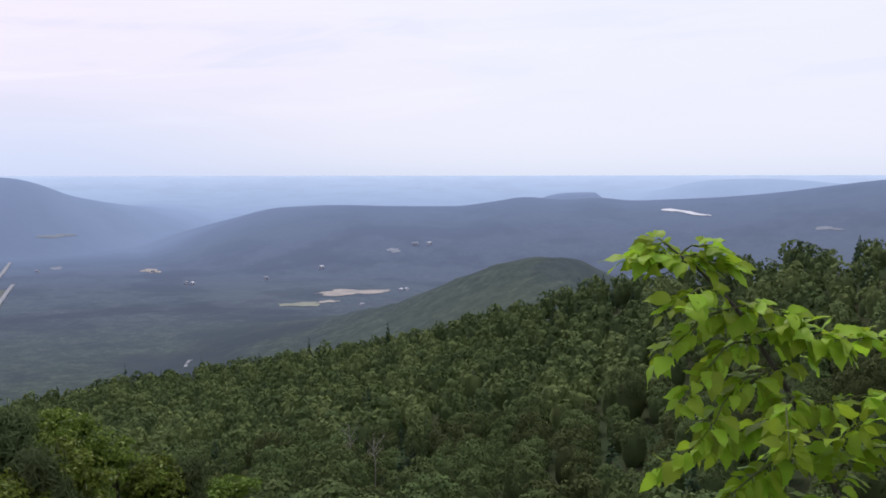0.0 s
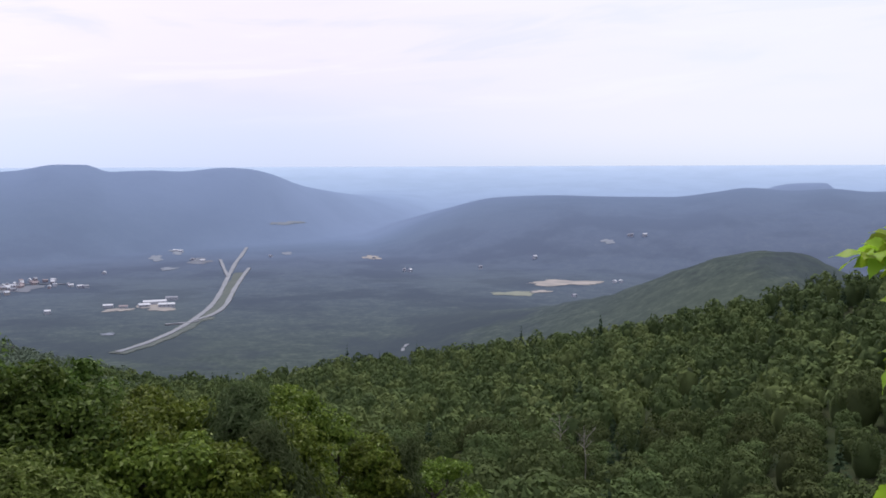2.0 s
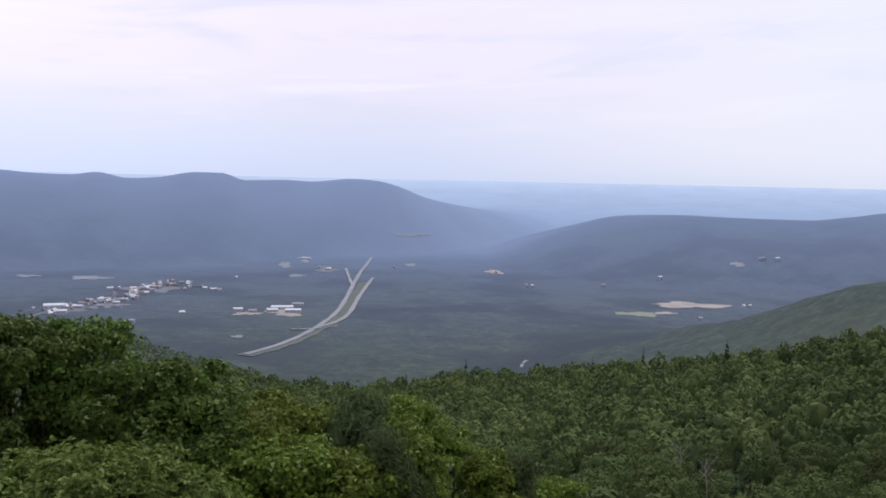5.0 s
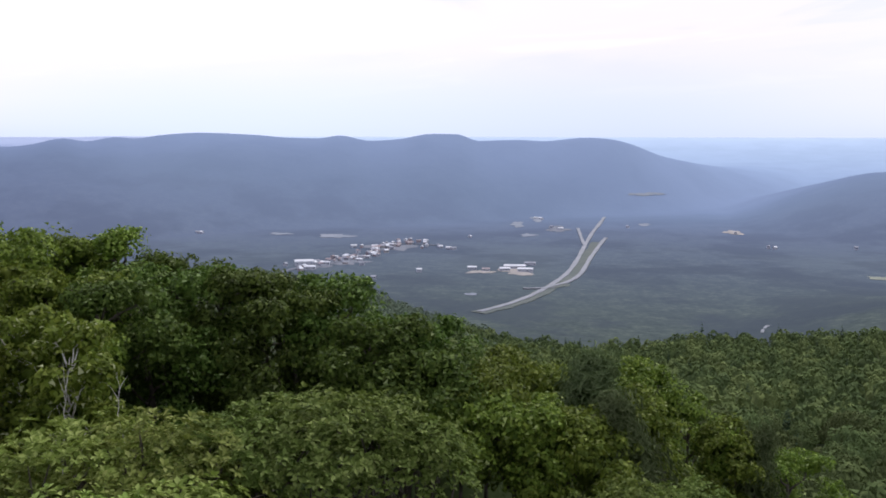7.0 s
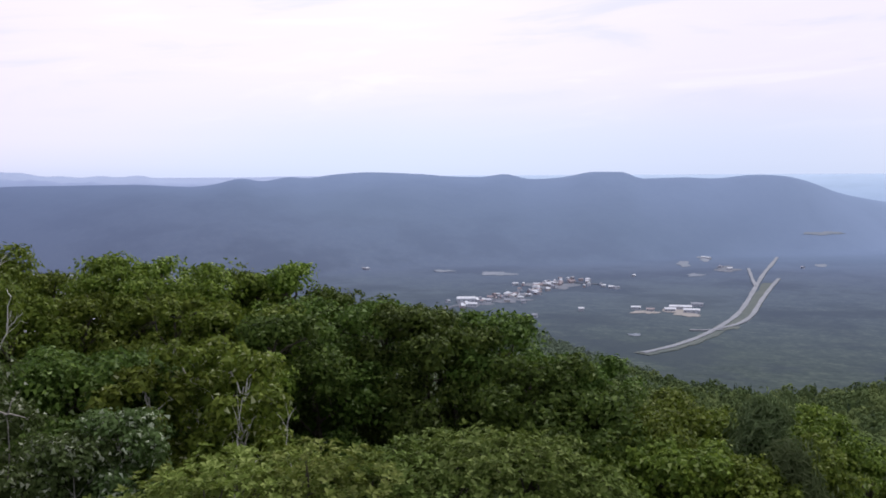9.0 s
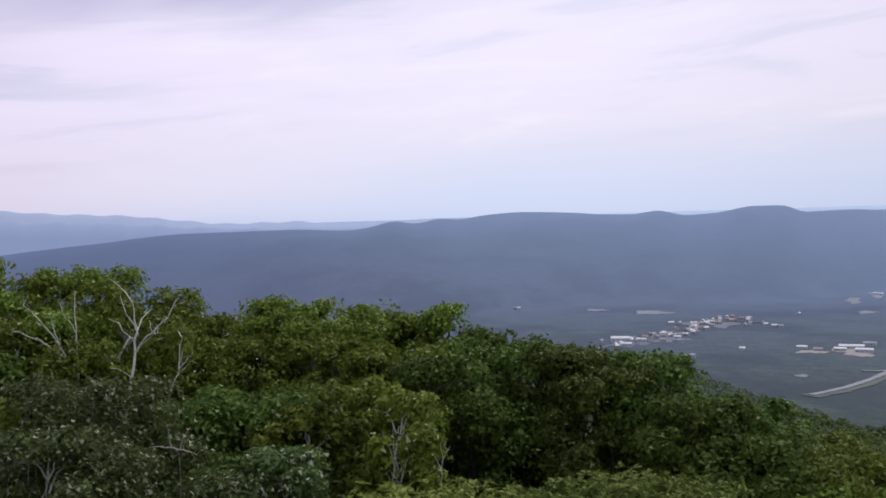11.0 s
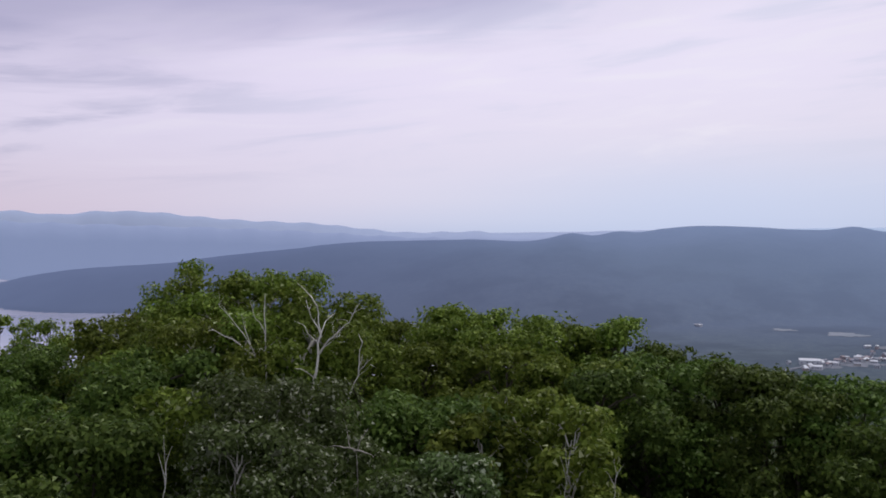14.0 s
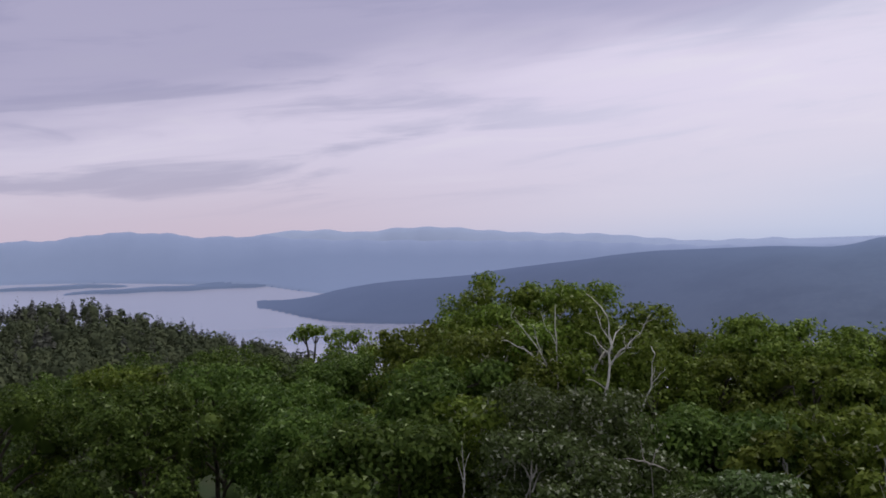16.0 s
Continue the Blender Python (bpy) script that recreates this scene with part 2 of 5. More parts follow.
# slope woods: blue raised a little, a touch of haze in the colour
CANOPY = leaf_material("canopy_leaves", (0.041, 0.060, 0.025), (0.095, 0.127, 0.045), (0.171, 0.199, 0.070), 0.8, 0.12, 0.05, grain=0.3)
# hill and shoulder woods: distance haze painted into leaf and needle colours
HAZED_HILL_CANOPY = leaf_material("hazed_hill_leaves", (0.066, 0.082, 0.050), (0.092, 0.112, 0.064), (0.124, 0.146, 0.082), 0.9, 0.1, 0.0)
HAZED_SHOULDER_CANOPY = leaf_material("hazed_shoulder_leaves", (0.080, 0.104, 0.078), (0.104, 0.130, 0.095), (0.130, 0.158, 0.112), 0.9, 0.1, 0.0)
HAZED_HILL_NEEDLES = leaf_material("hazed_hill_needles", (0.072, 0.074, 0.066), (0.092, 0.096, 0.082), (0.118, 0.122, 0.100), 0.9, 0.0, 0.0)
NEEDLES = leaf_material("conifer_needles", (0.024, 0.040, 0.020), (0.044, 0.068, 0.034), (0.070, 0.100, 0.050), 0.8, 0.1, 0.05)
YOUNG = leaf_material("young_leaves", (0.21, 0.33, 0.022), (0.31, 0.46, 0.034), (0.42, 0.56, 0.06), 0.45, 0.5, 0.22)
PINE = leaf_material("pine_needles", (0.095, 0.132, 0.055), (0.150, 0.20, 0.090), (0.21, 0.265, 0.125), 0.9, 0.25, 0.0)
TWIG = bark_material("green_twig", (0.06, 0.08, 0.025), (0.13, 0.14, 0.05), 30.0)
BARK = bark_material("grey_bark", (0.035, 0.030, 0.024), (0.12, 0.105, 0.085))
WHITE_BARK = bark_material("birch_bark", (0.24, 0.225, 0.20), (0.66, 0.64, 0.59), 9.0)
DEAD_WOOD = bark_material("dead_wood", (0.16, 0.145, 0.13), (0.40, 0.37, 0.33))


# ---- the lie of the land ----
def soft(a, b, v):
    v = np.clip((v - a) / (b - a), 0, 1)
    return v * v * (3 - 2 * v)


DROP = 210.0  # the valley floor lies so far under the lookout


def reach(true_range):
    """The far country is drawn closer together, so that it ends under 5 km off."""
    t = np.asarray(true_range, float)
    return np.where(t < 2800, t, 2800 + 2150 * (1 - 2800 / np.maximum(t, 2800)))


TRUE = np.concatenate([np.linspace(0, 2800, 30), np.geomspace(2830, 400000, 300)])
SEEN = reach(TRUE)


def valley(r):
    """Height of the valley floor at range r."""
    true = np.interp(r, SEEN, TRUE)
    return EYE - DROP * np.where(r > 1, r / np.maximum(true, 1), 1.0)


def spot(bearing, down):
    """The point of the valley floor seen on that bearing, so many degrees under the horizon."""
    true = DROP / math.tan(radians(down))
    r = float(reach(true))
    b = radians(bearing)
    return Vector((r * math.sin(b), r * math.cos(b), EYE - DROP * r / true))


def table(pairs):
    """A smooth curve through pairs, rounded at its peaks and dips."""
    a = np.array(sorted(pairs), float)
    xs, ys = a[:, 0], a[:, 1]
    h = np.diff(xs)
    d = np.diff(ys) / h
    m = np.concatenate([[d[0]], np.where(d[1:] * d[:-1] > 0, 2 * d[1:] * d[:-1] / (d[1:] + d[:-1] + 1e-12), 0), [d[-1]]])

    def at(b):
        b = np.clip(b, xs[0], xs[-1])
        k = np.clip(np.searchsorted(xs, b) - 1, 0, len(h) - 1)
        t = (b - xs[k]) / h[k]
        return (ys[k] * (1 + 2 * t) + h[k] * m[k] * t) * (1 - t) ** 2 + (ys[k + 1] * (3 - 2 * t) + h[k] * m[k + 1] * (t - 1)) * t * t

    return at


def straight(pairs):
    a = sorted(pairs)
    xs, ys = [p[0] for p in a], [p[1] for p in a]
    return lambda b: np.interp(b, xs, ys)


# skylines: bearing, elevation in degrees
RIDGE = table([(-96, -3.6), (-93.2, -2.85), (-92.2, -2.74), (-89.9, -2.55), (-87.9, -2.14), (-85.2, -1.82), (-80.4, -1.6), (-78.5, -1.36), (-75.4, -1.06), (-72.9, -0.85),
               (-71.5, -0.68), (-68.5, -0.5), (-65.8, -0.48), (-62.5, -0.46), (-59.3, -0.6), (-58.2, -0.5), (-56.4, -0.14), (-55.2, -0.3), (-53.6, -0.07), (-52.6, -0.14),
               (-51, 0.07), (-49, 0.2), (-45.8, 0.08), (-43.8, -0.08), (-42.1, -0.12), (-40.7, 0.05), (-39, -0.26), (-37.4, -0.18), (-35.2, 0.16), (-33.7, 0.14), (-32.4, -0.26),
               (-31, -0.22), (-30, -0.2), (-28.5, -0.27), (-26, -0.06), (-24.6, -0.14), (-23.3, -0.45), (-21.5, -1.17), (-19.5, -1.64), (-18.2, -1.9), (-16.4, -2.17), (-14, -2.6), (-11, -3.2)])
RIDGE_CREST = table([(-96, 3650), (-93, 3580), (-88, 3350), (-75, 3150), (-60, 2950), (-40, 2900), (-25, 3000), (-22, 3150), (-20, 3250), (-17, 3450), (-11, 3700)])
RIDGE_FOOT = table([(-96, 3500), (-93, 3420), (-90, 3050), (-88, 2870), (-84, 2730), (-72, 2350), (-57, 2000), (-45, 2150), (-35, 2300), (-25, 2600), (-22, 2650), (-19, 2850), (-11, 3400)])
RIDGE_BACK = table([(-96, 60), (-90, 140), (-80, 280), (-65, 500), (-20, 900)])
HILLS = table([(-22, -5.0), (-17, -3.75), (-13, -2.64), (-9.7, -1.9), (-6.3, -1.78), (-2.9, -1.86), (0.6, -1.87), (3, -1.6), (5, -1.32), (7.4, -1.46), (9.4, -1.35),
               (11.4, -1.51), (13.4, -1.44), (15.9, -1.32), (18.1, -1.15), (20.3, -0.91), (22.6, -0.58), (25.1, -0.27), (30, 0.1), (40, 0.0)])
HILLS_CREST = table([(-22, 3100), (-16, 2920), (-12.5, 2780), (-9, 2700), (-5, 2620), (45, 2620)])
MESA = table([(4, -2.2), (6, -1.36), (6.4, -1.22), (7.4, -1.05), (9.1, -1.01), (9.7, -1.4), (12, -2.2)])
FAR_RIGHT = table([(12, -1.2), (14, -0.67), (14.6, -0.5), (16.2, -0.3), (18.4, -0.24), (20.8, -0.33), (22.9, -0.52), (27, -0.7), (32, -1.2)])
FAR_FRONT = table([(-125, 0.6), (-115, 1.0), (-106.8, 1.27), (-104, 1.34), (-101.2, 1.65), (-98.9, 1.61), (-95.6, 1.24), (-93, 1.23), (-89.3, 0.9),
                   (-81.1, 0.55), (-74.3, 0.25), (-66, -0.3), (-58, -0.6), (-50, -1.0)])
FAR_BACK = table([(-96, 0.9), (-93, 1.2), (-91.3, 1.46), (-88.9, 1.47), (-86.6, 1.26), (-84, 1.44), (-81.8, 1.4), (-79, 1.1), (-75.9, 0.83), (-72, 0.62),
                  (-69.5, 0.33), (-66, 0.0), (-62, 0.02), (-60.8, -0.18), (-59, -0.45), (-54, -0.6)])
SHORE_DOWN = table([(-125, 1.05), (-107, 1.07), (-101.6, 1.22), (-97, 1.5), (-94.7, 1.63), (-93, 1.75), (-91.5, 2.0), (-90.4, 2.22), (-88, 2.5), (-80, 2.4), (-50, 2.2)])


def far_shore(b):
    """Range of the lake's far shore."""
    return reach(DROP / np.tan(np.radians(SHORE_DOWN(b))))



CONE = straight([(-16, -10.6), (-10.5, -9.76), (-7.7, -9.33), (-5, -8.53), (-2.9, -8.04), (0.6, -6.51), (3.3, -5.47), (5.7, -4.98), (7.4, -5.0), (8.8, -5.36),
              (9.8, -5.92), (13, -7.5), (20, -10)])
# the lookout's own mountain: the edge of its wooded slope, and how far off that edge is
EDGE = straight([(-180, -0.5), (-125, -1.2), (-107, -2.1), (-104.9, -1.95), (-101.1, -2.65), (-98, -3.6), (-94.8, -4.55), (-92.2, -5.4), (-86, -7.5), (-75, -8.4), (-60, -8.2),
              (-50, -7.7), (-44.3, -7.95), (-42.3, -8.4), (-39.5, -8.95), (-37.5, -9.8), (-35.4, -10.6), (-33.3, -11.1), (-31.2, -11.8), (-28.7, -12.4), (-25, -12.5), (-19.6, -11.85),
              (-13.1, -11.25), (-4.7, -10.15), (0.5, -9.1), (4, -8.15), (9.5, -6.4), (13.4, -5.8), (17.3, -4.95), (20.3, -4.2), (25.2, -3.1), (35, -1.8), (60, -0.6), (180, -0.5)])
EDGE_RANGE = straight([(-180, 200), (-115, 320), (-105, 360), (-90, 420), (-70, 520), (-45, 620), (-33, 600), (-25, 540), (-10, 500), (4, 430), (13, 360), (25, 280), (40, 220), (180, 200)])
CROWN = 6.5  # height of the woods over the ground


def ripple(x, y, size, seed):
    """A cheap rolling unevenness, -1 to 1."""
    a = np.sin(x / size + seed) * np.cos(y / size * 1.3 - seed * 2)
    b = np.sin((x * 0.7 + y * 0.8) / size * 2.1 + seed * 3) * 0.5
    c = np.sin((x * 0.9 - y * 0.5) / size * 4.3 + seed * 5) * 0.25
    return (a + b + c) / 1.75


def hill(b, r, crest_el, crest_r, foot_r, back, steep=1.35):
    """A ridge over the valley floor, with its crest on a given skyline."""
    base = valley(r)
    top = EYE + crest_r * np.tan(np.radians(crest_el))
    top = np.maximum(top - valley(crest_r), 0)
    front = np.clip((r - foot_r) / np.maximum(crest_r - foot_r, 1), 0, 1)
    front = np.sin(front * np.pi / 2) ** steep
    rear = 1 - soft(0, 1, (r - crest_r) / back)
    shape = np.where(r < crest_r, front, rear)
    return base + top * shape - 25 * (1 - soft(0.0, 0.03, shape))


def mountain(b, r):
    """Ground of the lookout's own mountain."""
    er, ee = EDGE_RANGE(b), EDGE(b)
    s = np.clip(np.log(np.maximum(r, 1) / 110) / np.log(er / 110), 0, 1)
    near_el = np.minimum(ee - 4.0, -19.5 + 6.0 * soft(-40, -100, b) + 8 * soft(20, 60, b))
    slope = EYE + r * np.tan(np.radians(near_el + (ee - near_el) * s)) - CROWN
    ledge = -(0.36 + 0.17 * soft(-32, -14, b)) * np.maximum(r - 2.0, 0)
    k = soft(20, 120, r)
    z = ledge * (1 - k) + slope * k
    edge_z = EYE + er * np.tan(np.radians(ee)) - CROWN
    past = np.maximum(r - er, 0)
    z = np.where(r > er, edge_z - 0.42 * past - 0.0008 * past * past, z)
    behind = soft(45, 80, b) + soft(-128, -150, b)
    return z * (1 - behind) + behind * (-0.02 * r)


def height(b, r):
    """Height of the ground on bearing b (degrees) at range r."""
    b, r = np.broadcast_arrays(np.asarray(b, float), np.asarray(r, float))
    x, y = r * np.sin(np.radians(b)), r * np.cos(np.radians(b))
    z = valley(r) + 2.5 * ripple(x, y, 160, 1.0) * soft(600, 1200, r) * (1 - soft(2300, 3000, r)) * (1 - soft(-58, -66, b))
    lake_side = soft(-54, -58, b)
    z = z - 14 * lake_side * soft(700, 1200, r)
    fade = soft(-97, -92, b) * (1 - soft(-14, -10, b))
    ridge = hill(b, r, RIDGE(b), RIDGE_CREST(b), RIDGE_FOOT(b), RIDGE_BACK(b))
    spurs = 16 * ripple(x, y, 210, 2.3) * soft(0, 500, r - RIDGE_FOOT(b)) * soft(0, 300, RIDGE_CREST(b) - r)
    z = np.maximum(z, (ridge + spurs) * fade + (valley(r) - 30) * (1 - fade))
    z = np.maximum(z, np.where((b > -22) & (b < 45), hill(b, r, HILLS(b), HILLS_CREST(b), 1900 - 4 * b + 0.5 * (HILLS_CREST(b) - 2620), 400) + 6 * ripple(x, y, 230, 4.0) * soft(2000, 2300, r) * (1 - soft(2350, 2550, r)), -999))
    z = np.maximum(z, np.where((b > 4) & (b < 12), hill(b, r, MESA(b), 3120, 2950, 200), -999))
    z = np.maximum(z, np.where((b > 12) & (b < 32), hill(b, r, FAR_RIGHT(b), 4300, 3900, 250), -999))
    z = np.maximum(z, np.where((b > -125) & (b < -50), hill(b, r, FAR_FRONT(b) + 0.05 * np.sin(b * 2.3) + 0.03 * np.sin(b * 5.7), 4650, far_shore(b), 90, 1.6), -999))
    z = np.maximum(z, np.where((b > -96) & (b < -54), hill(b, r, FAR_BACK(b) + 0.04 * np.sin(b * 3.1), 4860, 4720, 60), -999))
    # low wooded islands in the lake
    for ib, ir, length, depth in ((-97.5, 4085, 6.5, 45), (-104, 4250, 4.0, 26), (-94, 4150, 3.0, 20)):
        isle = 1 - ((b - ib) / length) ** 2 - ((r - ir - 12 * np.sin(b * 1.7)) / depth) ** 2
        z = np.where(isle > 0, np.maximum(z, valley(r) - 3 + 16 * np.sqrt(np.maximum(isle, 0))), z)
    # the wooded foothill, its crowns uneven
    z = np.maximum(z, np.where((b > -16) & (b < 20), hill(b, r, CONE(b), 950 + 8 * np.abs(b - 6), 560, 420) + 1.3 * ripple(x, y, 5.3, 7.0) + 1.2 * ripple(x, y, 19, 3.0), -999))
    return np.maximum(z, mountain(b, r))


def ground_at(b, r):
    return float(height(b, r))


def polar(b, r, z=0.0):
    return Vector((r * math.sin(radians(b)), r * math.cos(radians(b)), z))


def mesh_from(name, verts, faces, mats, slots=None, smooth=False):
    me = bpy.data.meshes.new(name)
    verts = np.asarray(verts, np.float32).reshape(-1, 3)
    if isinstance(faces, np.ndarray):
        n, k = faces.shape
        me.vertices.add(len(verts))
        me.vertices.foreach_set("co", verts.ravel())
        me.loops.add(n * k)
        me.loops.foreach_set("vertex_index", faces.astype(np.int32).ravel())
        me.polygons.add(n)
        me.polygons.foreach_set("loop_start", np.arange(0, n * k, k, dtype=np.int32))
        me.update(calc_edges=True)
    else:
        me.from_pydata(verts.tolist(), [], faces)
    for m in (mats if isinstance(mats, (list, tuple)) else [mats]):
        me.materials.append(m)
    if slots is not None:
        me.polygons.foreach_set("material_index", np.asarray(slots, np.int32))
    if smooth:
        me.polygons.foreach_set("use_smooth", np.ones(len(me.polygons), bool))
    me.update()
    return me


def part(name, data, parent, label=""):
    ob = new(name, data)
    ob.parent = parent
    return tagged(ob, label) if label else ob


# one sheet of ground, from the lookout to the horizon
bearings = np.concatenate([np.arange(-180, -124, 4.0), np.arange(-124, 36, 0.4), np.arange(36, 180, 4.0)])
ranges = np.concatenate([[0.6, 1.5, 2.5], np.geomspace(4, 600, 60), np.linspace(615, 2000, 60), np.linspace(2020, 3900, 75), np.linspace(3912, 4940, 80)])
B, Rg = np.meshgrid(bearings, ranges)
Z = height(B, Rg)
nb, nr = len(bearings), len(ranges)
gv = np.stack([Rg * np.sin(np.radians(B)), Rg * np.cos(np.radians(B)), Z], -1).reshape(-1, 3)
i, j = np.meshgrid(np.arange(nr - 1), np.arange(nb), indexing="ij")
j2 = (j + 1) % nb
gf = np.stack([i * nb + j, i * nb + j2, (i + 1) * nb + j2, (i + 1) * nb + j], -1).reshape(-1, 4)
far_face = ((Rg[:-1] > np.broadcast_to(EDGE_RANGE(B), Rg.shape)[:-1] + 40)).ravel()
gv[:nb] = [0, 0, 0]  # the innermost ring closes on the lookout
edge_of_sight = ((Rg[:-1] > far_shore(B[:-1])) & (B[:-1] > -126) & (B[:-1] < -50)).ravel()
# faces past the slope's edge take the materials with haze painted in
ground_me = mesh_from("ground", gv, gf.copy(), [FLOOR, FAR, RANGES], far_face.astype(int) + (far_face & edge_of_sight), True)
ground = tagged(new("ground", ground_me), "wooded mountain slopes, valley floor and ridges to the horizon, blue haze put into the far colours", "ground", kind="structure")

# the lake
lb = np.linspace(-130, -52, 150)
lr = np.concatenate([np.linspace(900, 2700, 12), np.linspace(2800, 4640, 70)])
LB, LR = np.meshgrid(lb, lr)
LZ = valley(LR) - 3.0
lv = np.stack([LR * np.sin(np.radians(LB)), LR * np.cos(np.radians(LB)), LZ], -1).reshape(-1, 3)
i, j = np.meshgrid(np.arange(len(lr) - 1), np.arange(len(lb) - 1), indexing="ij")
n = len(lb)
lf = np.stack([i * n + j, (i + 1) * n + j, (i + 1) * n + j + 1, i * n + j + 1], -1).reshape(-1, 4)
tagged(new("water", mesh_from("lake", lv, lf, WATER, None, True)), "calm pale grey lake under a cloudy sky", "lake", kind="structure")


def land(b, el, start=650.0):
    """Where the line of sight on bearing b, el degrees above the horizon, meets the land."""
    r = np.geomspace(start, 4900, 900)
    gap = height(np.full_like(r, b), r) - (EYE + r * math.tan(radians(el)))
    k = int(np.argmax(gap > 0)) if (gap > 0).any() else len(r) - 1
    a, c = (r[max(k - 1, 0)], r[k])
    return polar(b, (a + c) / 2, ground_at(b, (a + c) / 2))


# ---- woods ----
def leaf_quads(at, out, size, rng, fold=0.25, aspect=0.6, droop=0.0, jitter=0.5):
    """Folded leaves: one diamond of two triangles each, at points, facing about outwards."""
    n = len(at)
    nrm = out + rng.normal(0, jitter, (n, 3))
    nrm /= np.linalg.norm(nrm, axis=1, keepdims=True) + 1e-9
    t = rng.normal(0, 1, (n, 3))
    t[:, 2] -= droop
    t -= nrm * np.sum(t * nrm, 1, keepdims=True)
    t /= np.linalg.norm(t, axis=1, keepdims=True) + 1e-9
    s = np.cross(nrm, t)
    L = (np.asarray(size) * rng.uniform(0.7, 1.25, n))[:, None]
    tip, base = at + t * L * 0.5, at - t * L * 0.5
    mid = at - t * L * 0.06
    a = mid + s * L * aspect * 0.5 + nrm * L * fold
    b = mid - s * L * aspect * 0.5 + nrm * L * fold
    v = np.stack([base, a, tip, b], 1).reshape(-1, 3)
    k = np.arange(n)[:, None] * 4
    f = np.concatenate([k + [0, 1, 2], k + [0, 2, 3]], 1).reshape(-1, 3)
    return v, f


def leaf_tris(at, out, size, rng, jitter):
    """Small leaves, one pointed triangle each."""
    n = len(at)
    nrm = out + rng.normal(0, jitter, (n, 3))
    nrm /= np.linalg.norm(nrm, axis=1, keepdims=True) + 1e-9
    t = rng.normal(0, 1, (n, 3)) - [0, 0, 0.4]
    t -= nrm * np.sum(t * nrm, 1, keepdims=True)
    t /= np.linalg.norm(t, axis=1, keepdims=True) + 1e-9
    s = np.cross(nrm, t)
    L = (size * rng.uniform(0.65, 1.3, n))[:, None]
    v = np.stack([at - t * L * 0.4 + s * L * 0.36, at - t * L * 0.4 - s * L * 0.36, at + t * L * 0.6], 1).reshape(-1, 3)
    return v, np.arange(n * 3).reshape(-1, 3)


def unit(rng, n):
    v = rng.normal(0, 1, (n, 3))
    return v / np.linalg.norm(v, axis=1, keepdims=True)


def canopy_tree(rng, wide, tall, cards, size, boughs=13, ring=8):
    """A forest tree seen from afar: a domed crown of rounded boughs set with leaf sprays; base of the crown at z = 0."""
    R = wide * 0.5
    u = (np.arange(boughs) + 0.4) / boughs
    ang = np.arange(boughs) * 2.39996 + rng.uniform(0, 0.7, boughs)
    polar_angle = np.arccos(1 - 0.96 * u)
    c = np.stack([np.sin(polar_angle) * np.cos(ang), np.sin(polar_angle) * np.sin(ang), np.cos(polar_angle)], 1)
    out = c.copy()
    c = c * [R * 0.70, R * 0.70, tall * 0.44] * rng.uniform(0.82, 1.15, (boughs, 1)) + [0, 0, tall * 0.36]
    br = R * rng.uniform(0.27, 0.44, boughs)
    w = rng.choice(boughs, cards, p=br ** 2 / np.sum(br ** 2))
    d = unit(rng, cards) + out[w] * 0.65 + [0, 0, 0.25]
    d /= np.linalg.norm(d, axis=1, keepdims=True)
    at = c[w] + d * br[w][:, None] * rng.uniform(0.85, 1.1, (cards, 1))
    foliage = leaf_tris(at, d + np.array([0, 0, 0.1]), size, rng, 0.25)
    # a solid core added inside the crown to keep light from leaking through
    vs, fs = [(0, 0, tall * 0.66)], []
    rows = ((0.50, 0.56), (0.70, 0.34), (0.66, 0.02), (0.42, -0.22))
    turn = rng.uniform(0, 1)
    for g, h in rows:
        vs += [(R * g * math.cos(q * 6.2832 / ring + turn), R * g * math.sin(q * 6.2832 / ring + turn), tall * h) for q in range(ring)]
    for q in range(ring):
        n = (q + 1) % ring
        fs.append([0, 1 + q, 1 + n])
        for k in range(len(rows) - 1):
            a, b = 1 + k * ring, 1 + (k + 1) * ring
            fs += [[a + q, b + q, b + n], [a + q, b + n, a + n]]
    return join([foliage, (np.array(vs, float), np.array(fs))])


def conifer(rng, wide, tall, clumps):
    """A spruce: drooping fans in whorls round a mast; base at z = 0."""
    h = tall * (1 - np.sqrt(rng.uniform(0.0, 1, clumps)) * 0.9)
    ang = rng.uniform(0, 6.283, clumps)
    r = (1 - h / tall) * wide * 0.5 * rng.uniform(0.35, 1.05, clumps)
    at = np.stack([r * np.cos(ang), r * np.sin(ang), h - r * 0.25], 1)
    out = np.stack([np.cos(ang) * 0.5, np.sin(ang) * 0.5, np.full(clumps, 0.8)], 1)
    return leaf_quads(at, out, wide * 0.34 * (1.15 - h / tall), rng, -0.12, 0.75, 0.4)


def join(pieces):
    vs, fs, k = [], [], 0
    for v, f in pieces:
        vs.append(v)
        fs.append(f + k)
        k += len(v)
    return np.concatenate(vs), np.concatenate(fs)


def tint(me, values):
    """A shade of its own for each tree of a joined wood."""
    at = me.attributes.new("tree_shade", "FLOAT", "POINT")
    at.data.foreach_set("value", np.asarray(values, np.float32))


def wood(name, pieces, material, label, category):
    v, f = join(pieces)
    me = mesh_from(name, v, f, material)
    tint(me, np.concatenate([np.full(len(p[0]), wood_rng.uniform(-1, 1)) for p in pieces]))
    return tagged(new(name, me), label, category, kind="stuff")


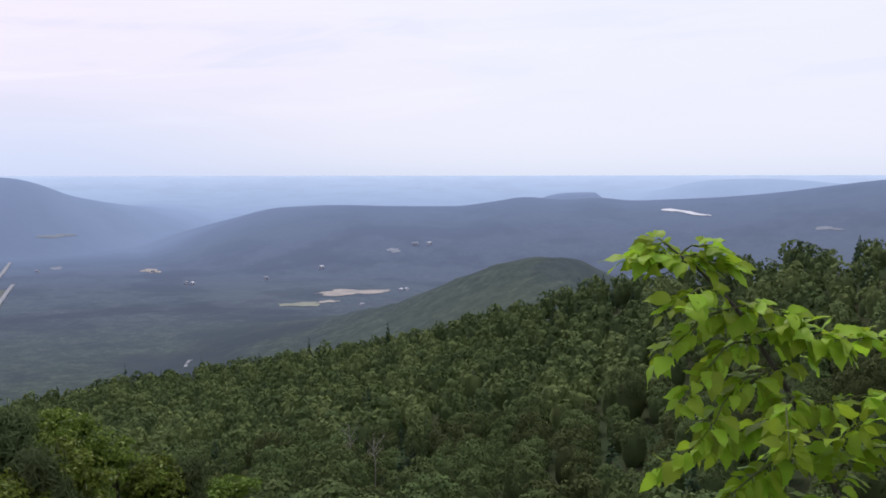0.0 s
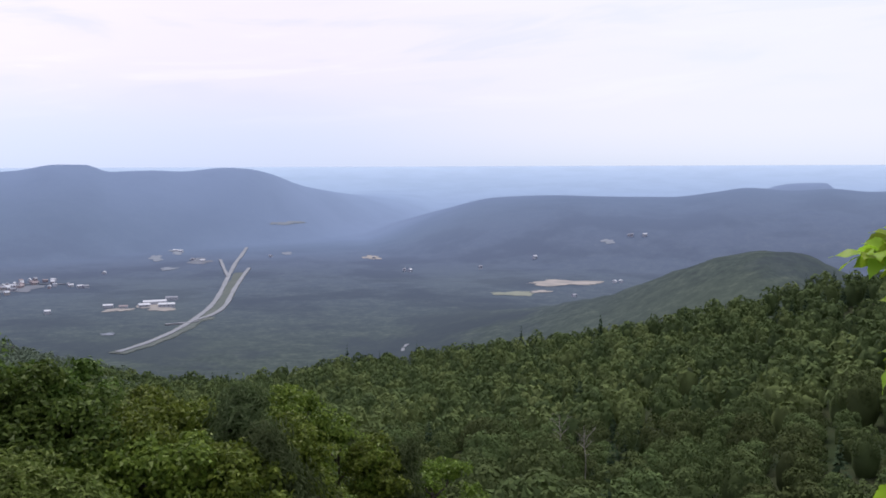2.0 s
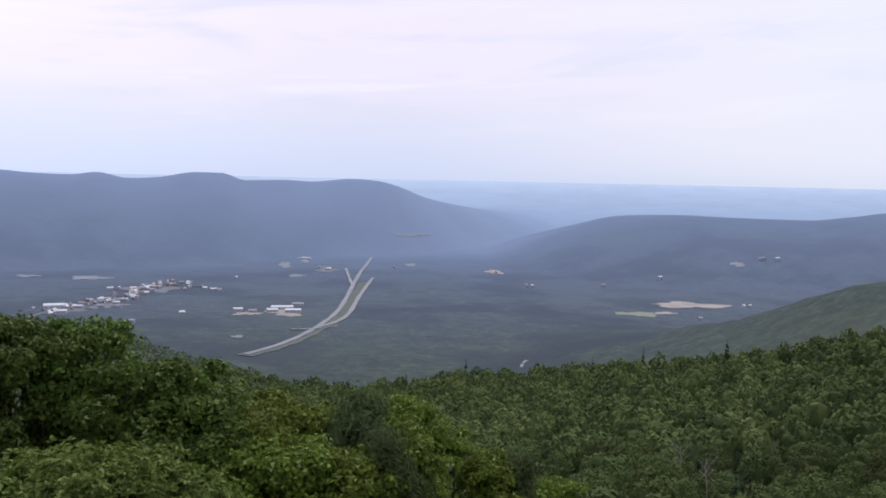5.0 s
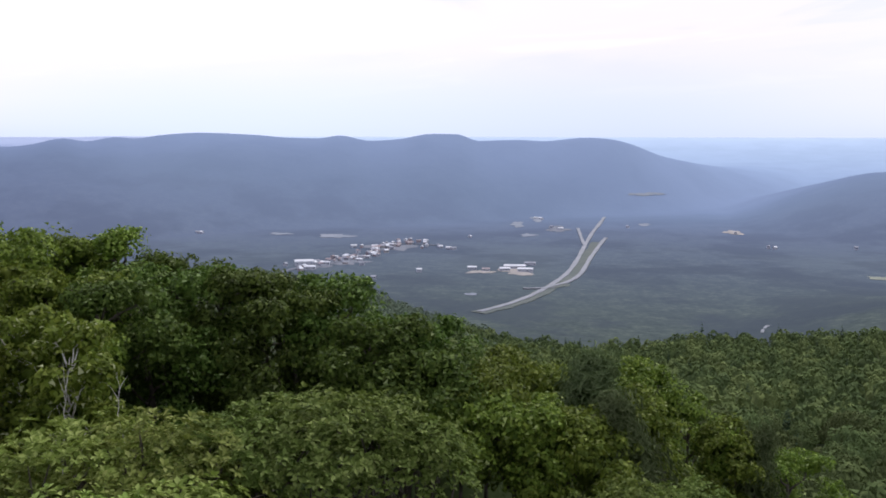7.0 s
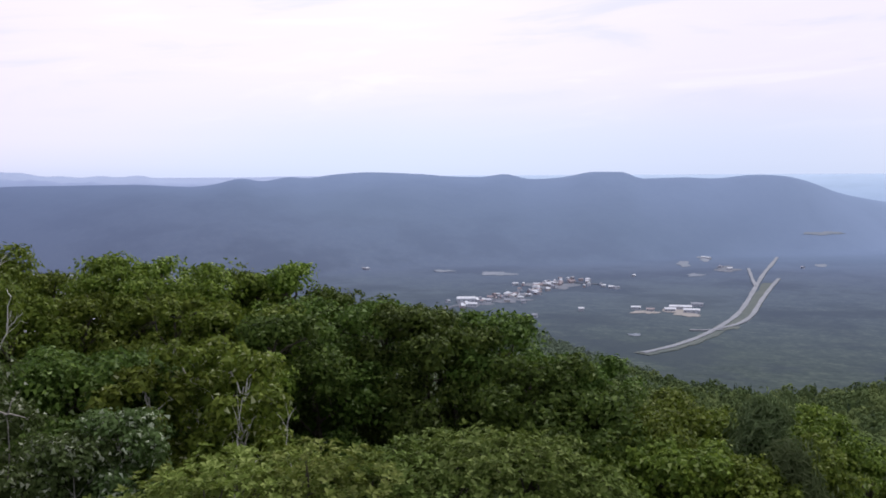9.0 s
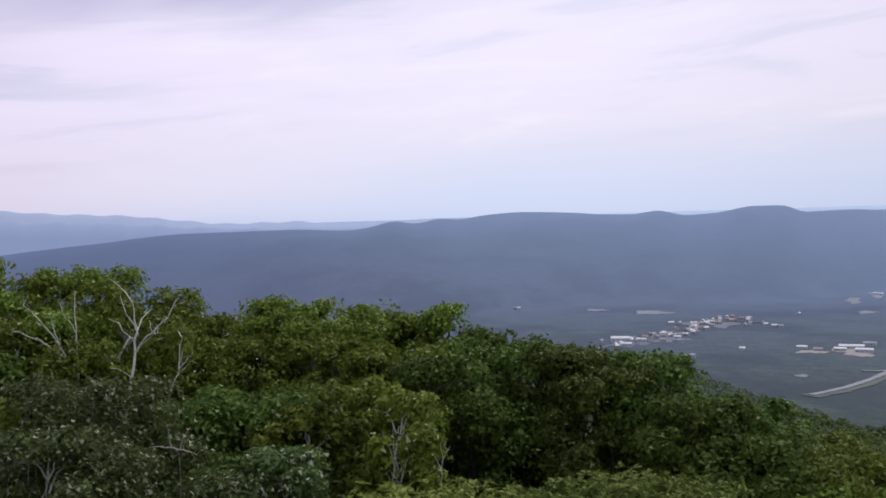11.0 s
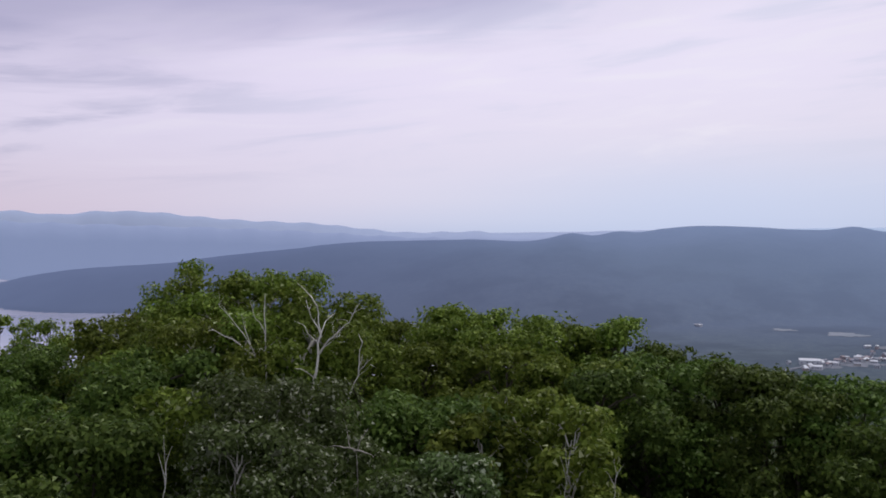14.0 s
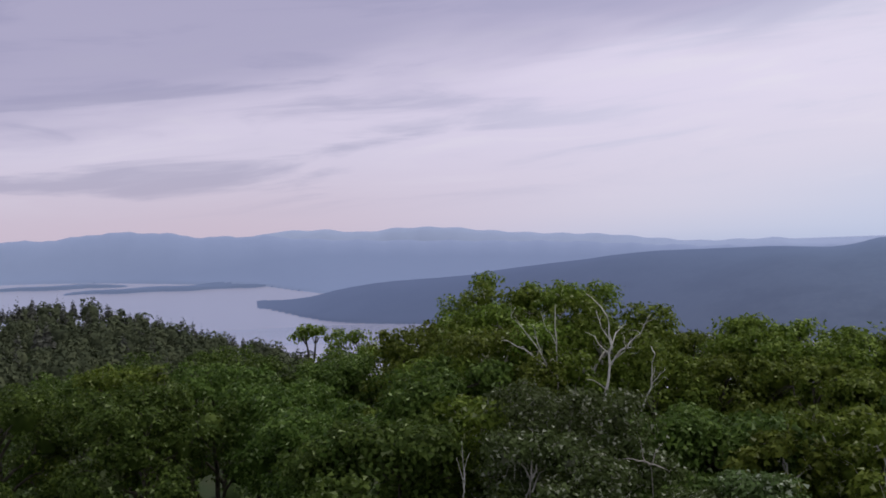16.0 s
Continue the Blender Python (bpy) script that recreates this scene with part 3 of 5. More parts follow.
def tube(points, radii, sides=6):
    """A tapered limb through points."""
    pts = np.asarray(points, float)
    vs, fs = [], []
    for k, p in enumerate(pts):
        d = pts[min(k + 1, len(pts) - 1)] - pts[max(k - 1, 0)]
        d /= np.linalg.norm(d) + 1e-9
        a = np.cross(d, [0.3, 0.9, 0.1] if abs(d[2]) > 0.5 else [0, 0, 1])
        a /= np.linalg.norm(a)
        b = np.cross(d, a)
        for s in range(sides):
            t = 6.2832 * s / sides
            vs.append(p + radii[k] * (math.cos(t) * a + math.sin(t) * b))
        if k:
            for s in range(sides):
                o, q = (k - 1) * sides, k * sides
                s2 = (s + 1) % sides
                fs += [[o + s, o + s2, q + s2], [o + s, q + s2, q + s]]
    return np.array(vs), np.array(fs)


def bent(rng, a, b, n=5, sway=0.08):
    a, b = np.asarray(a, float), np.asarray(b, float)
    k = np.linspace(0, 1, n)[:, None]
    length = np.linalg.norm(b - a)
    w = rng.normal(0, sway * length, (n, 3)) * np.sin(k * np.pi)
    lift = np.array([0, 0, 1.0]) * (0.1 * length) * np.sin(k * np.pi)
    return a + (b - a) * k + w + lift


wood_rng = np.random.default_rng(11)
# the 300 nearest forest trees are single trees; the rest is one wood
stand, wood_pieces, dark_pieces = [], [], []


def sow(b0, b1, r0, r1, gap, keep):
    """Points spread over a sector, about one tree each gap x gap metres, none crowding another."""
    area = 0.5 * radians(b1 - b0) * (r1 * r1 - r0 * r0)
    n = int(area / (gap * gap) * 4)
    b = wood_rng.uniform(b0, b1, n)
    r = np.sqrt(wood_rng.uniform(r0 * r0, r1 * r1, n))
    ok = keep(b, r)
    b, r = b[ok], r[ok]
    x, y = r * np.sin(np.radians(b)), r * np.cos(np.radians(b))
    cell = gap * 0.84
    taken, chosen = collections.defaultdict(list), []
    for k in range(len(b)):
        cx, cy = int(x[k] // cell), int(y[k] // cell)
        if all((x[k] - px) ** 2 + (y[k] - py) ** 2 > cell * cell for ix in (-1, 0, 1) for iy in (-1, 0, 1) for px, py in taken[(cx + ix, cy + iy)]):
            taken[(cx, cy)].append((x[k], y[k]))
            chosen.append(k)
    return b[chosen], r[chosen]


kinds = [canopy_tree(wood_rng, 6.6, 6.0, 1050, 0.40) for _ in range(8)]
kinds_back = [canopy_tree(wood_rng, 6.8, 6.0, 480, 0.62) for _ in range(10)]
kinds_far = [canopy_tree(wood_rng, 7.4, 6.0, 130, 1.15, 9, 6) for _ in range(12)]
kinds_mid = [canopy_tree(wood_rng, 7.0, 6.0, 90, 1.1, 9, 6) for _ in range(12)]
slim_spruces = [conifer(wood_rng, 4.2, 8.0, 100) for _ in range(4)]
spruces = [conifer(wood_rng, 3.6, 9.0, 170) for _ in range(4)]


def put(piece, b, r, z, scale, spin, high=1.0):
    v, f = piece
    c, s = math.cos(spin), math.sin(spin)
    x = (v[:, 0] * c - v[:, 1] * s) * scale + r * math.sin(radians(b))
    y = (v[:, 0] * s + v[:, 1] * c) * scale + r * math.cos(radians(b))
    return np.stack([x, y, v[:, 2] * scale * high + z], 1), f


fb, fr = sow(-34, 31, 48, 560, 7.6, lambda b, r: r < EDGE_RANGE(b) + 12)
order = np.argsort(fr)
fz = height(fb, fr)
for k in order:
    b, r, z = fb[k], fr[k], fz[k]
    scale, spin = wood_rng.uniform(0.8, 1.35), wood_rng.uniform(0, 6.28)
    fir = wood_rng.random() < (0.07 + 0.12 * (r > EDGE_RANGE(b) - 60))
    if len(stand) < 300 :
        stand.append((b, r, z, scale, spin, fir))
        continue
    if fir:
        dark_pieces.append(put(spruces[wood_rng.integers(4)], b, r, z + 0.5, scale * 0.95, spin))
    else:
        lib = kinds_back if r < 200 else kinds_far
        wood_pieces.append(put(lib[wood_rng.integers(len(lib))], b, r, z + (0.5 if r > EDGE_RANGE(b) - 45 else 0.9) * scale + wood_rng.uniform(-2.0, 1.4), scale, spin, wood_rng.uniform(1.1, 1.4)))
# the steep woods right below the near trees
for b0, b1 in ((-62, -34), (-112, -62)):
    hb, hr = sow(b0, b1, 38, 150, 7.0, lambda b, r: r > 0)
    for b, r, z in zip(hb, hr, height(hb, hr)):
        scale = wood_rng.uniform(0.6, 0.95)
        wood_pieces.append(put(kinds_far[wood_rng.integers(12)], b, r, z + 0.3, scale, wood_rng.uniform(0, 6.28)))
# the shoulder above the town and the hill above the lake
hill_pieces, shoulder_pieces, hill_firs = [], [], []
for b0, b1, r0, r1, firs in ((-47, -28, 470, 640, 0.08), (-112, -90, 200, 440, 0.3)):
    hb, hr = sow(b0, b1, r0, r1, 5.8, lambda b, r: r < EDGE_RANGE(b) + 15)
    hz = height(hb, hr)
    for b, r, z in zip(hb, hr, hz):
        scale, spin = wood_rng.uniform(0.62, 1.3), wood_rng.uniform(0, 6.28)
        if wood_rng.random() < firs * (1.9 if r > EDGE_RANGE(b) - 28 else 0.35):
            hill_firs.append(put(slim_spruces[wood_rng.integers(4)], b, r, z + (2.2 if b < -60 else 0.5), scale, spin, 1.0))
        else:
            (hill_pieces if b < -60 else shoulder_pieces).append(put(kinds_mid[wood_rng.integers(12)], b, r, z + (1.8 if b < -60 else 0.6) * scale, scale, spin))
wood("woods", wood_pieces, CANOPY, "dense green broadleaf woods covering the mountain slope", "woods")
wood("conifers", dark_pieces, NEEDLES, "dark spruces scattered through the broadleaf woods", "conifers")
wood("shoulder_woods", shoulder_pieces, HAZED_SHOULDER_CANOPY, "grey-green woods on a shoulder above the town, haze put into their colour", "woods")
wood("hill_woods", hill_pieces, HAZED_HILL_CANOPY, "dull green woods on the hill above the lake, haze put into their colour", "woods")
wood("hill_conifers", hill_firs, HAZED_HILL_NEEDLES, "dark spruces along the crest of a wooded shoulder, haze put into their colour", "conifers")
FOREST_CROWNS = [mesh_from("crown", *p, CANOPY) for p in kinds]
FOREST_FIRS = [mesh_from("crown", *p, NEEDLES) for p in spruces]
TRUNK = mesh_from("trunk", *tube([(0, 0, -1.0), (0.05, 0, 1.5), (0.0, 0.1, 4.2)], [0.2, 0.15, 0.06]), BARK)
for b, r, z, scale, spin, fir in stand:
    t = new("spruce" if fir else "forest_tree")
    t.matrix_basis = Matrix.LocRotScale(polar(b, r, z), Euler((0, 0, spin)), (scale,) * 3)
    part("trunk", TRUNK, t)
    if fir:
        part("crown", FOREST_FIRS[wood_rng.integers(4)], t)
        tagged(t, "dark green spruce standing among broadleaf trees", "tree", "trees on the slope")
    else:
        c = part("crown", FOREST_CROWNS[wood_rng.integers(8)], t)
        c.location = (0, 0, wood_rng.uniform(-0.8, 2.0))
        c.scale = (1, 1, wood_rng.uniform(1.05, 1.35))
        tagged(t, "rounded green broadleaf tree in the mountain woods", "tree", "trees on the slope")
# tall spruces along the edge of the slope
for b, size in ((-18.9, 1.25), (-22.6, 0.9), (-14.6, 1.0), (-11.2, 0.9), (-8.2, 1.1), (-7.3, 0.85), (-3.4, 1.15), (-27.0, 0.8), (1.6, 0.9), (-16.9, 0.75)):
    r = float(EDGE_RANGE(b)) - 8
    t = new("spruce")
    t.matrix_basis = Matrix.LocRotScale(polar(b, r, ground_at(b, r) + 0.6), Euler((0, 0, b)), (size * 1.2, size * 1.2, size * 1.6))
    part("trunk", TRUNK, t)
    part("crown", FOREST_FIRS[wood_rng.integers(4)], t)
    tagged(t, "dark pointed spruce rising over the edge of the slope", "tree", "trees on the slope")


# ---- the trees below the lookout ----
near_rng = np.random.default_rng(5)


def sprigs(rng, centres, outs, leaves, size, droop, aspect):
    """Leaves in small sprigs round the ends of twigs."""
    n = len(centres)
    off = unit(rng, n * leaves) * (size * rng.uniform(0.3, 1.25, (n * leaves, 1)))
    at = np.repeat(centres, leaves, 0) + off
    return leaf_quads(at, np.repeat(outs, leaves, 0) * 1.1 + off / size * 0.15 + [0, 0, 0.2], size, rng, 0.14, aspect, droop, 0.3)


def lobe_core(centre, radius):
    """A solid core added inside a lobe to block light through the crown."""
    v = np.array([(math.cos(q) * 0.86, math.sin(q) * 0.86, h) for h in (-0.35, 0.4) for q in np.arange(5) * 1.2566 + h] + [(0, 0, 0.92), (0, 0, -0.7)]) * radius + centre
    f = []
    for q in range(5):
        n = (q + 1) % 5
        f += [[q, n, 5 + n], [q, 5 + n, 5 + q], [5 + q, 5 + n, 10], [n, q, 11]]
    return v, np.array(f)


def broadleaf(rng, tall, wide, leaf=0.12, count=5200, low=0.22, open_crown=0.0, bark_scale=1.0, lean=0.0):
    """Trunk with limbs, and a crown of leaf sprigs in uneven lobes. Base at the origin."""
    lobes = int(rng.integers(11, 17))
    ang = np.arange(lobes) * 2.4 + rng.uniform(0, 1, lobes)
    h = np.linspace(low + 0.12, 0.97, lobes) + rng.normal(0, 0.03, lobes)
    girth = np.sqrt(np.clip(1 - (np.abs((h - low) / (1 - low) - 0.35) / 0.68) ** 2.2, 0.02, 1))
    rad = wide * girth * rng.uniform(0.25, 0.8, lobes)
    lr = wide * rng.uniform(0.24, 0.40, lobes) * (0.55 + 0.45 * girth)
    top_gap = np.maximum(0, h * tall + lr * 0.9 - tall)
    c = np.stack([rad * np.cos(ang) + lean * h * tall, rad * np.sin(ang), h * tall - top_gap], 1)
    limbs = []
    spine = bent(rng, (0, 0, -0.5), (lean * tall * 0.8, 0, tall * 0.86), 7, 0.03)
    base_r = 0.016 * tall * bark_scale
    for k in range(lobes):
        up = min(max(c[k, 2] - rad[k] * rng.uniform(0.5, 1.1), tall * 0.12), tall * 0.8)
        s = spine[0] + (spine[-1] - spine[0]) * ((up + 0.5) / (tall * 0.86 + 0.5))
        limb = bent(rng, s, c[k], 5, 0.06)
        bits = [tube(limb, np.linspace(base_r * 0.42, base_r * 0.1, 5), 5)]
        for _ in range(4):
            end = c[k] + unit(rng, 1)[0] * lr[k] * 0.95
            bits.append(tube(bent(rng, limb[3], end, 4, 0.08), np.linspace(base_r * 0.14, base_r * 0.04, 4), 4))
        limbs.append(join(bits))
    # leaf clumps over the lobes, open underneath
    per = 44
    n = max(count // per, 20)
    w = rng.choice(lobes, n, p=lr ** 2 / np.sum(lr ** 2))
    axis = c[w] - [lean * tall * 0.5, 0, tall * 0.5]
    d = unit(rng, n) + 0.6 * axis / (np.linalg.norm(axis, axis=1, keepdims=True) + 1e-6) + [0, 0, 0.15]
    d /= np.linalg.norm(d, axis=1, keepdims=True)
    q = rng.uniform(0.11, 0.28, n) * (0.6 + 0.27 * wide)
    at = c[w] + d * lr[w][:, None] * rng.uniform(0.35, 1.22, (n, 1))
    at[:, 2] = np.minimum(at[:, 2], tall - q * 0.8 - rng.uniform(0, 0.12, n) * wide)
    e = unit(rng, n * per)
    e[:, 2] = np.where(e[:, 2] < -0.45, -e[:, 2], e[:, 2])
    spread = (np.repeat(q, per) * rng.uniform(0.62, 1.15, n * per))[:, None]
    crown = leaf_tris(np.repeat(at, per, 0) + e * spread * [1, 1, 0.9], e + np.repeat(d, per, 0) * 0.45 + [0, 0, 0.2], leaf, rng, 0.6)
    if open_crown < 0.9:
        # added cores that darken the crown's inside
        crown = join([crown] + [lobe_core(c[k], lr[k] * 0.48) for k in range(lobes)])
    return tube(spine, np.linspace(base_r, base_r * 0.2, 7), 7), limbs, crown


def near_tree(name, b, r, top, wide, leaves, bark, label, leaf=0.12, count=5200, low=0.36, open_crown=0.0, bark_scale=1.0):
    """A tree on bearing b at range r, whose top shows at that elevation."""
    base = ground_at(b, r)
    tall = EYE + r * math.tan(radians(top)) - base
    t = new(name)
    t.matrix_basis = pose(*polar(b, r, base), 0, 0, near_rng.uniform(0, 360))
    if b < -83 and not open_crown:
        low = 0.5
    stem, limbs, crown = broadleaf(near_rng, tall, wide, leaf, count, low, open_crown, bark_scale, near_rng.uniform(-0.04, 0.04))
    trunk = part("trunk", mesh_from("trunk", *stem, bark), t)
    for limb in limbs:
        part("limb", mesh_from("limb", *limb, bark), trunk)
    part("crown", mesh_from("crown", *crown, leaves), t)
    return tagged(t, label, "tree", "trees below the lookout")


OAK_SAY = "dark green oak with a rounded leafy crown"
MAPLE_SAY = "fresh green maple with a dense leafy crown"
BIRCH_SAY = "pale green birch with a light airy crown"
SILVER_SAY = "poplar turning silvery leaf undersides in the wind"
# bearing, range, elevation of the top, half width
for row in ((-107, 22, -6.6, 2.4), (-102.5, 25, -6.0, 2.6), (-97.2, 27, -5.3, 2.3), (-95.2, 21, -6.3, 1.9), (-99.5, 19, -7.2, 2.0), 
            (-91, 18, -7.6, 1.8),  (-50.8, 19, -6.5, 1.5), (-52.4, 17, -7.4, 1.5),
            (-48, 18, -7.6, 1.3), (-45.8, 17, -7.85, 1.6), (-43.8, 16.5, -8.9, 1.5), (-41, 17, -8.3, 1.35), (-39.2, 15, -11.0, 1.3),
            (-36.7, 16, -10.75, 1.35), (-35.2, 15, -12.6, 1.2), (-67, 14, -9.8, 1.5), (-63.5, 14, -10.0, 1.4),  
            (-55, 16, -8.2, 1.3),  (-81.6, 15, -6.6, 1.6), (-81, 21, -4.2, 1.8), (-77.5, 21, -3.6, 1.9), (-74, 20.5, -3.8, 1.9),
            # the last three wear the darker oak leaves to stand in for dense shade
            (-70.8, 20, -4.6, 1.6), (-86, 22, -5.7, 1.7), (-89, 21, -6.4, 1.6), (-66.5, 21, -5.6, 1.6), (-58.5, 20, -6.2, 1.3), (-93, 24, -5.9, 1.8), (-88.5, 15, -9.2, 1.8), (-84.8, 13, -10.0, 1.5)):
    near_tree("oak_tree", *row, OAK, BARK, OAK_SAY, 0.082, 14500)
for row in ((-64.2, 19, -4.35, 1.7), (-61.4, 20, -4.7, 1.7), (-54, 19, -5.15, 1.25), (-65.8, 17.5, -6.6, 1.5), (-60.3, 17, -6.9, 1.5), (-68.8, 19, -5.6, 1.3), (-62.8, 21, -5.2, 1.6), (-57.6, 17, -7.4, 1.3), (-100.3, 22, -5.95, 2.0), (-86.9, 26, -4.7, 1.6), (-83.5, 20, -4.3, 1.9), 
            (-66.8, 20, -5.2, 1.5), (-59, 18.5, -4.9, 1.6), (-56, 20, -6.7, 1.1), (-57, 14.5, -10.5, 1.2), (-31.6, 17, -12.95, 1.35), (-33.4, 15, -14.2, 1.2), (-28.6, 18, -13.8, 1.2), (-30, 14, -15.8, 1.2), (-21.8, 20, -13.35, 1.1), (-22.5, 17, -15.2, 1.1),
            (-57.3, 20, -5.3, 1.5), (-55.3, 19.5, -5.7, 1.4), (-19.3, 20, -15.1, 1.2), (-17.1, 20, -16.2, 1.1), (-13.6, 25, -17.8, 1.6), (-26.8, 14, -16.5, 1.1), (-69.3, 17, -6.6, 1.3)):
    near_tree("maple_tree", *row, MAPLE, BARK, MAPLE_SAY, 0.082, 12500)
for row in ((-79.3, 19.5, -1.5, 1.5), (-77.2, 18, -1.9, 1.8), (-74.6, 17.5, -2.05, 1.8), (-72, 17, -2.5, 1.6), (-80.8, 17, -4.0, 1.6), (-76, 16.2, -4.4, 1.7), (-73.4, 16.2, -4.6, 1.6), (-78.6, 16, -4.8, 1.5), (-75.9, 17.8, -2.3, 1.5), (-79.9, 17.2, -3.3, 1.6), (-82.4, 15.5, -6.4, 1.5)):
    near_tree("birch_tree", *row, BIRCH, WHITE_BARK, BIRCH_SAY, 0.072, 18000, 0.1, 0.5, 0.8)
for row in ((-59.6, 13.5, -9.3, 1.15), (-56.8, 12.8, -10.6, 0.95), (-61.8, 13, -11.0, 0.9), (-79.4, 13.5, -9.0, 1.1)):
    near_tree("young_birch", *row, BIRCH, WHITE_BARK, "young birch with bright leaves and thin pale stems", 0.085, 6500, 0.16, 0.5, 0.7)
for row in ((-74.3, 12.5, -8.1, 1.35), (-71.8, 11.6, -11.2, 1.1), (-77, 11.6, -11.0, 1.1), (-63.8, 11.3, -13.3, 0.62), (-66.4, 11.2, -14.5, 0.7)):
    near_tree("poplar_tree", *row, SILVER, WHITE_BARK, SILVER_SAY, 0.062, 11000, 0.22, 0.3, 0.7)
near_tree("airy_tree", -90.1, 27, -4.1, 1.5, MAPLE, BARK, "thin maple with an open, see-through crown", 0.09, 7000, 0.35, 0.95)


def pine(b, r, top, wide):
    """A soft grey-green pine: whorls of limbs with long needle tufts."""
    base = ground_at(b, r)
    tall = EYE + r * math.tan(radians(top)) - base
    t = new("pine_tree")
    t.matrix_basis = pose(*polar(b, r, base))
    rng = near_rng
    bits = [tube(bent(rng, (0, 0, -0.5), (0, 0, tall), 6, 0.01), np.linspace(0.09, 0.015, 6), 6)]
    ends, outs = [], []
    for h in np.linspace(0.12, 0.97, 16):
        for _ in range(5):
            a = rng.uniform(0, 6.28)
            length = wide * (1.05 - h) ** 0.7 * rng.uniform(0.6, 1.05)
            d = np.array([math.cos(a), math.sin(a), 0.35])
            s, e = np.array([0, 0, h * tall]), np.array([0, 0, h * tall]) + d * length
            bits.append(tube(bent(rng, s, e, 4, 0.04), [0.02, 0.014, 0.01, 0.005], 4))
            for q in np.linspace(0.25, 1.0, 9):
                ends.append(s + (e - s) * q + rng.normal(0, 0.09, 3))
                outs.append(d)
    needles = sprigs(rng, np.array(ends), np.array(outs), 16, 0.19, -0.3, 0.13)
    part("trunk", mesh_from("trunk", *join(bits), BARK), t)
    part("crown", mesh_from("crown", *needles, PINE), t)
    tagged(t, "soft grey-green pine with feathery needles", "tree", "trees below the lookout")


pine(-25.3, 17, -13.4, 1.5)
pine(-23.8, 14.5, -16.2, 1.3)
pine(-15.6, 20, -17.0, 1.3)


def rosette_shrub(b, r, top, wide, label):
    """A broad shrub: crooked stems under a low dome of leaf rosettes."""
    rng = near_rng
    base = ground_at(b, r)
    tall = EYE + r * math.tan(radians(top)) - base
    t = new("shrub")
    t.matrix_basis = pose(*polar(b, r, base), 0, 0, rng.uniform(0, 360))
    bits = []
    n = int(560 * wide)
    u = np.sqrt(rng.uniform(0, 1, n))
    a = rng.uniform(0, 6.283, n)
    rim = wide * (1 + 0.12 * np.sin(a * 3 + rng.uniform(0, 6)) + 0.08 * np.sin(a * 5))
    bump = 0.13 * np.sin(a * 4 + u * 7 + rng.uniform(0, 6)) * np.cos(a * 3 - u * 9) + 0.05 * rng.normal(0, 1, n)
    layer = rng.uniform(0, 1, n) ** 2 * 0.45
    skirt = 0.42 if b < -49 else 0.26
    z = tall * (1.0 - skirt * u ** 2.6) - 0.12 + bump - layer * tall * (0.6 if b < -49 else 0.3)
    c = np.stack([u * rim * np.cos(a), u * rim * np.sin(a), np.minimum(z, tall - 0.05)], 1)
    for k in range(16):
        q = c[rng.integers(n)]
        bits.append(tube(bent(rng, (rng.normal(0, 0.12), rng.normal(0, 0.12), -0.2), q - [0, 0, 0.05], 6, 0.07), np.linspace(0.024, 0.006, 6), 5))
    up = np.stack([np.cos(a) * u * 0.7, np.sin(a) * u * 0.7, np.full(n, 1.0)], 1) + rng.normal(0, 0.25, (n, 3))
    up /= np.linalg.norm(up, axis=1, keepdims=True)
    vs, fs, k0 = [], [], 0
    for k in range(7):
        # long leaves spread from the twig's end like a star
        th = k * 2.4 + rng.uniform(0, 0.5, n)
        e1 = np.cross(up, [0.2, 0.9, 0.3])
        e1 /= np.linalg.norm(e1, axis=1, keepdims=True)
        e2 = np.cross(up, e1)
        d = e1 * np.cos(th)[:, None] + e2 * np.sin(th)[:, None]
        rise = rng.uniform(0.15, 0.75, (n, 1)) * (1.0 if k < 5 else 1.7)
        d = d + up * rise
        d /= np.linalg.norm(d, axis=1, keepdims=True)
        s = np.cross(d, up)
        s /= np.linalg.norm(s, axis=1, keepdims=True) + 1e-9
        L = rng.uniform(0.055, 0.095, (n, 1))
        w = L * 0.22
        nrm = np.cross(s, d)
        q = np.stack([c + d * 0.01, c + d * L * 0.55 + s * w + nrm * 0.006, c + d * L - up * L * 0.16, c + d * L * 0.55 - s * w + nrm * 0.006], 1).reshape(-1, 3)
        m = np.arange(n)[:, None] * 4 + k0
        vs.append(q)
        fs.append(np.concatenate([m + [0, 1, 2], m + [0, 2, 3]], 1).reshape(-1, 3))
        k0 += len(q)
    part("stem", mesh_from("stem", *join(bits), BARK), t)
    # shrubs right of -49 degrees take the darker copy, shade in its colour
    part("foliage", mesh_from("foliage", np.concatenate(vs), np.concatenate(fs), SHRUB if b < -49 else SHADED_SHRUB), t)
    return tagged(t, label, "shrub", "shrubs below the lookout")


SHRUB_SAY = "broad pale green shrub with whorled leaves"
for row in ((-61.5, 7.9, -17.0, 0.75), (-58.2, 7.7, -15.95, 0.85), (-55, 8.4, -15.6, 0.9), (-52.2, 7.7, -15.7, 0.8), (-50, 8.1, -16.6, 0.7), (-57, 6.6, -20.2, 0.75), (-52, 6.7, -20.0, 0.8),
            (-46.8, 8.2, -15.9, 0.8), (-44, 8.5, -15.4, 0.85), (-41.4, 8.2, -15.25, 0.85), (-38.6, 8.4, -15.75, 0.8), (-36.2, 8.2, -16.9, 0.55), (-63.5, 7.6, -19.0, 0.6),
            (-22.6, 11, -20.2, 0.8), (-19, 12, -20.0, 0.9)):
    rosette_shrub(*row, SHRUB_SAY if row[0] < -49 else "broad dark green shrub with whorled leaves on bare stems")


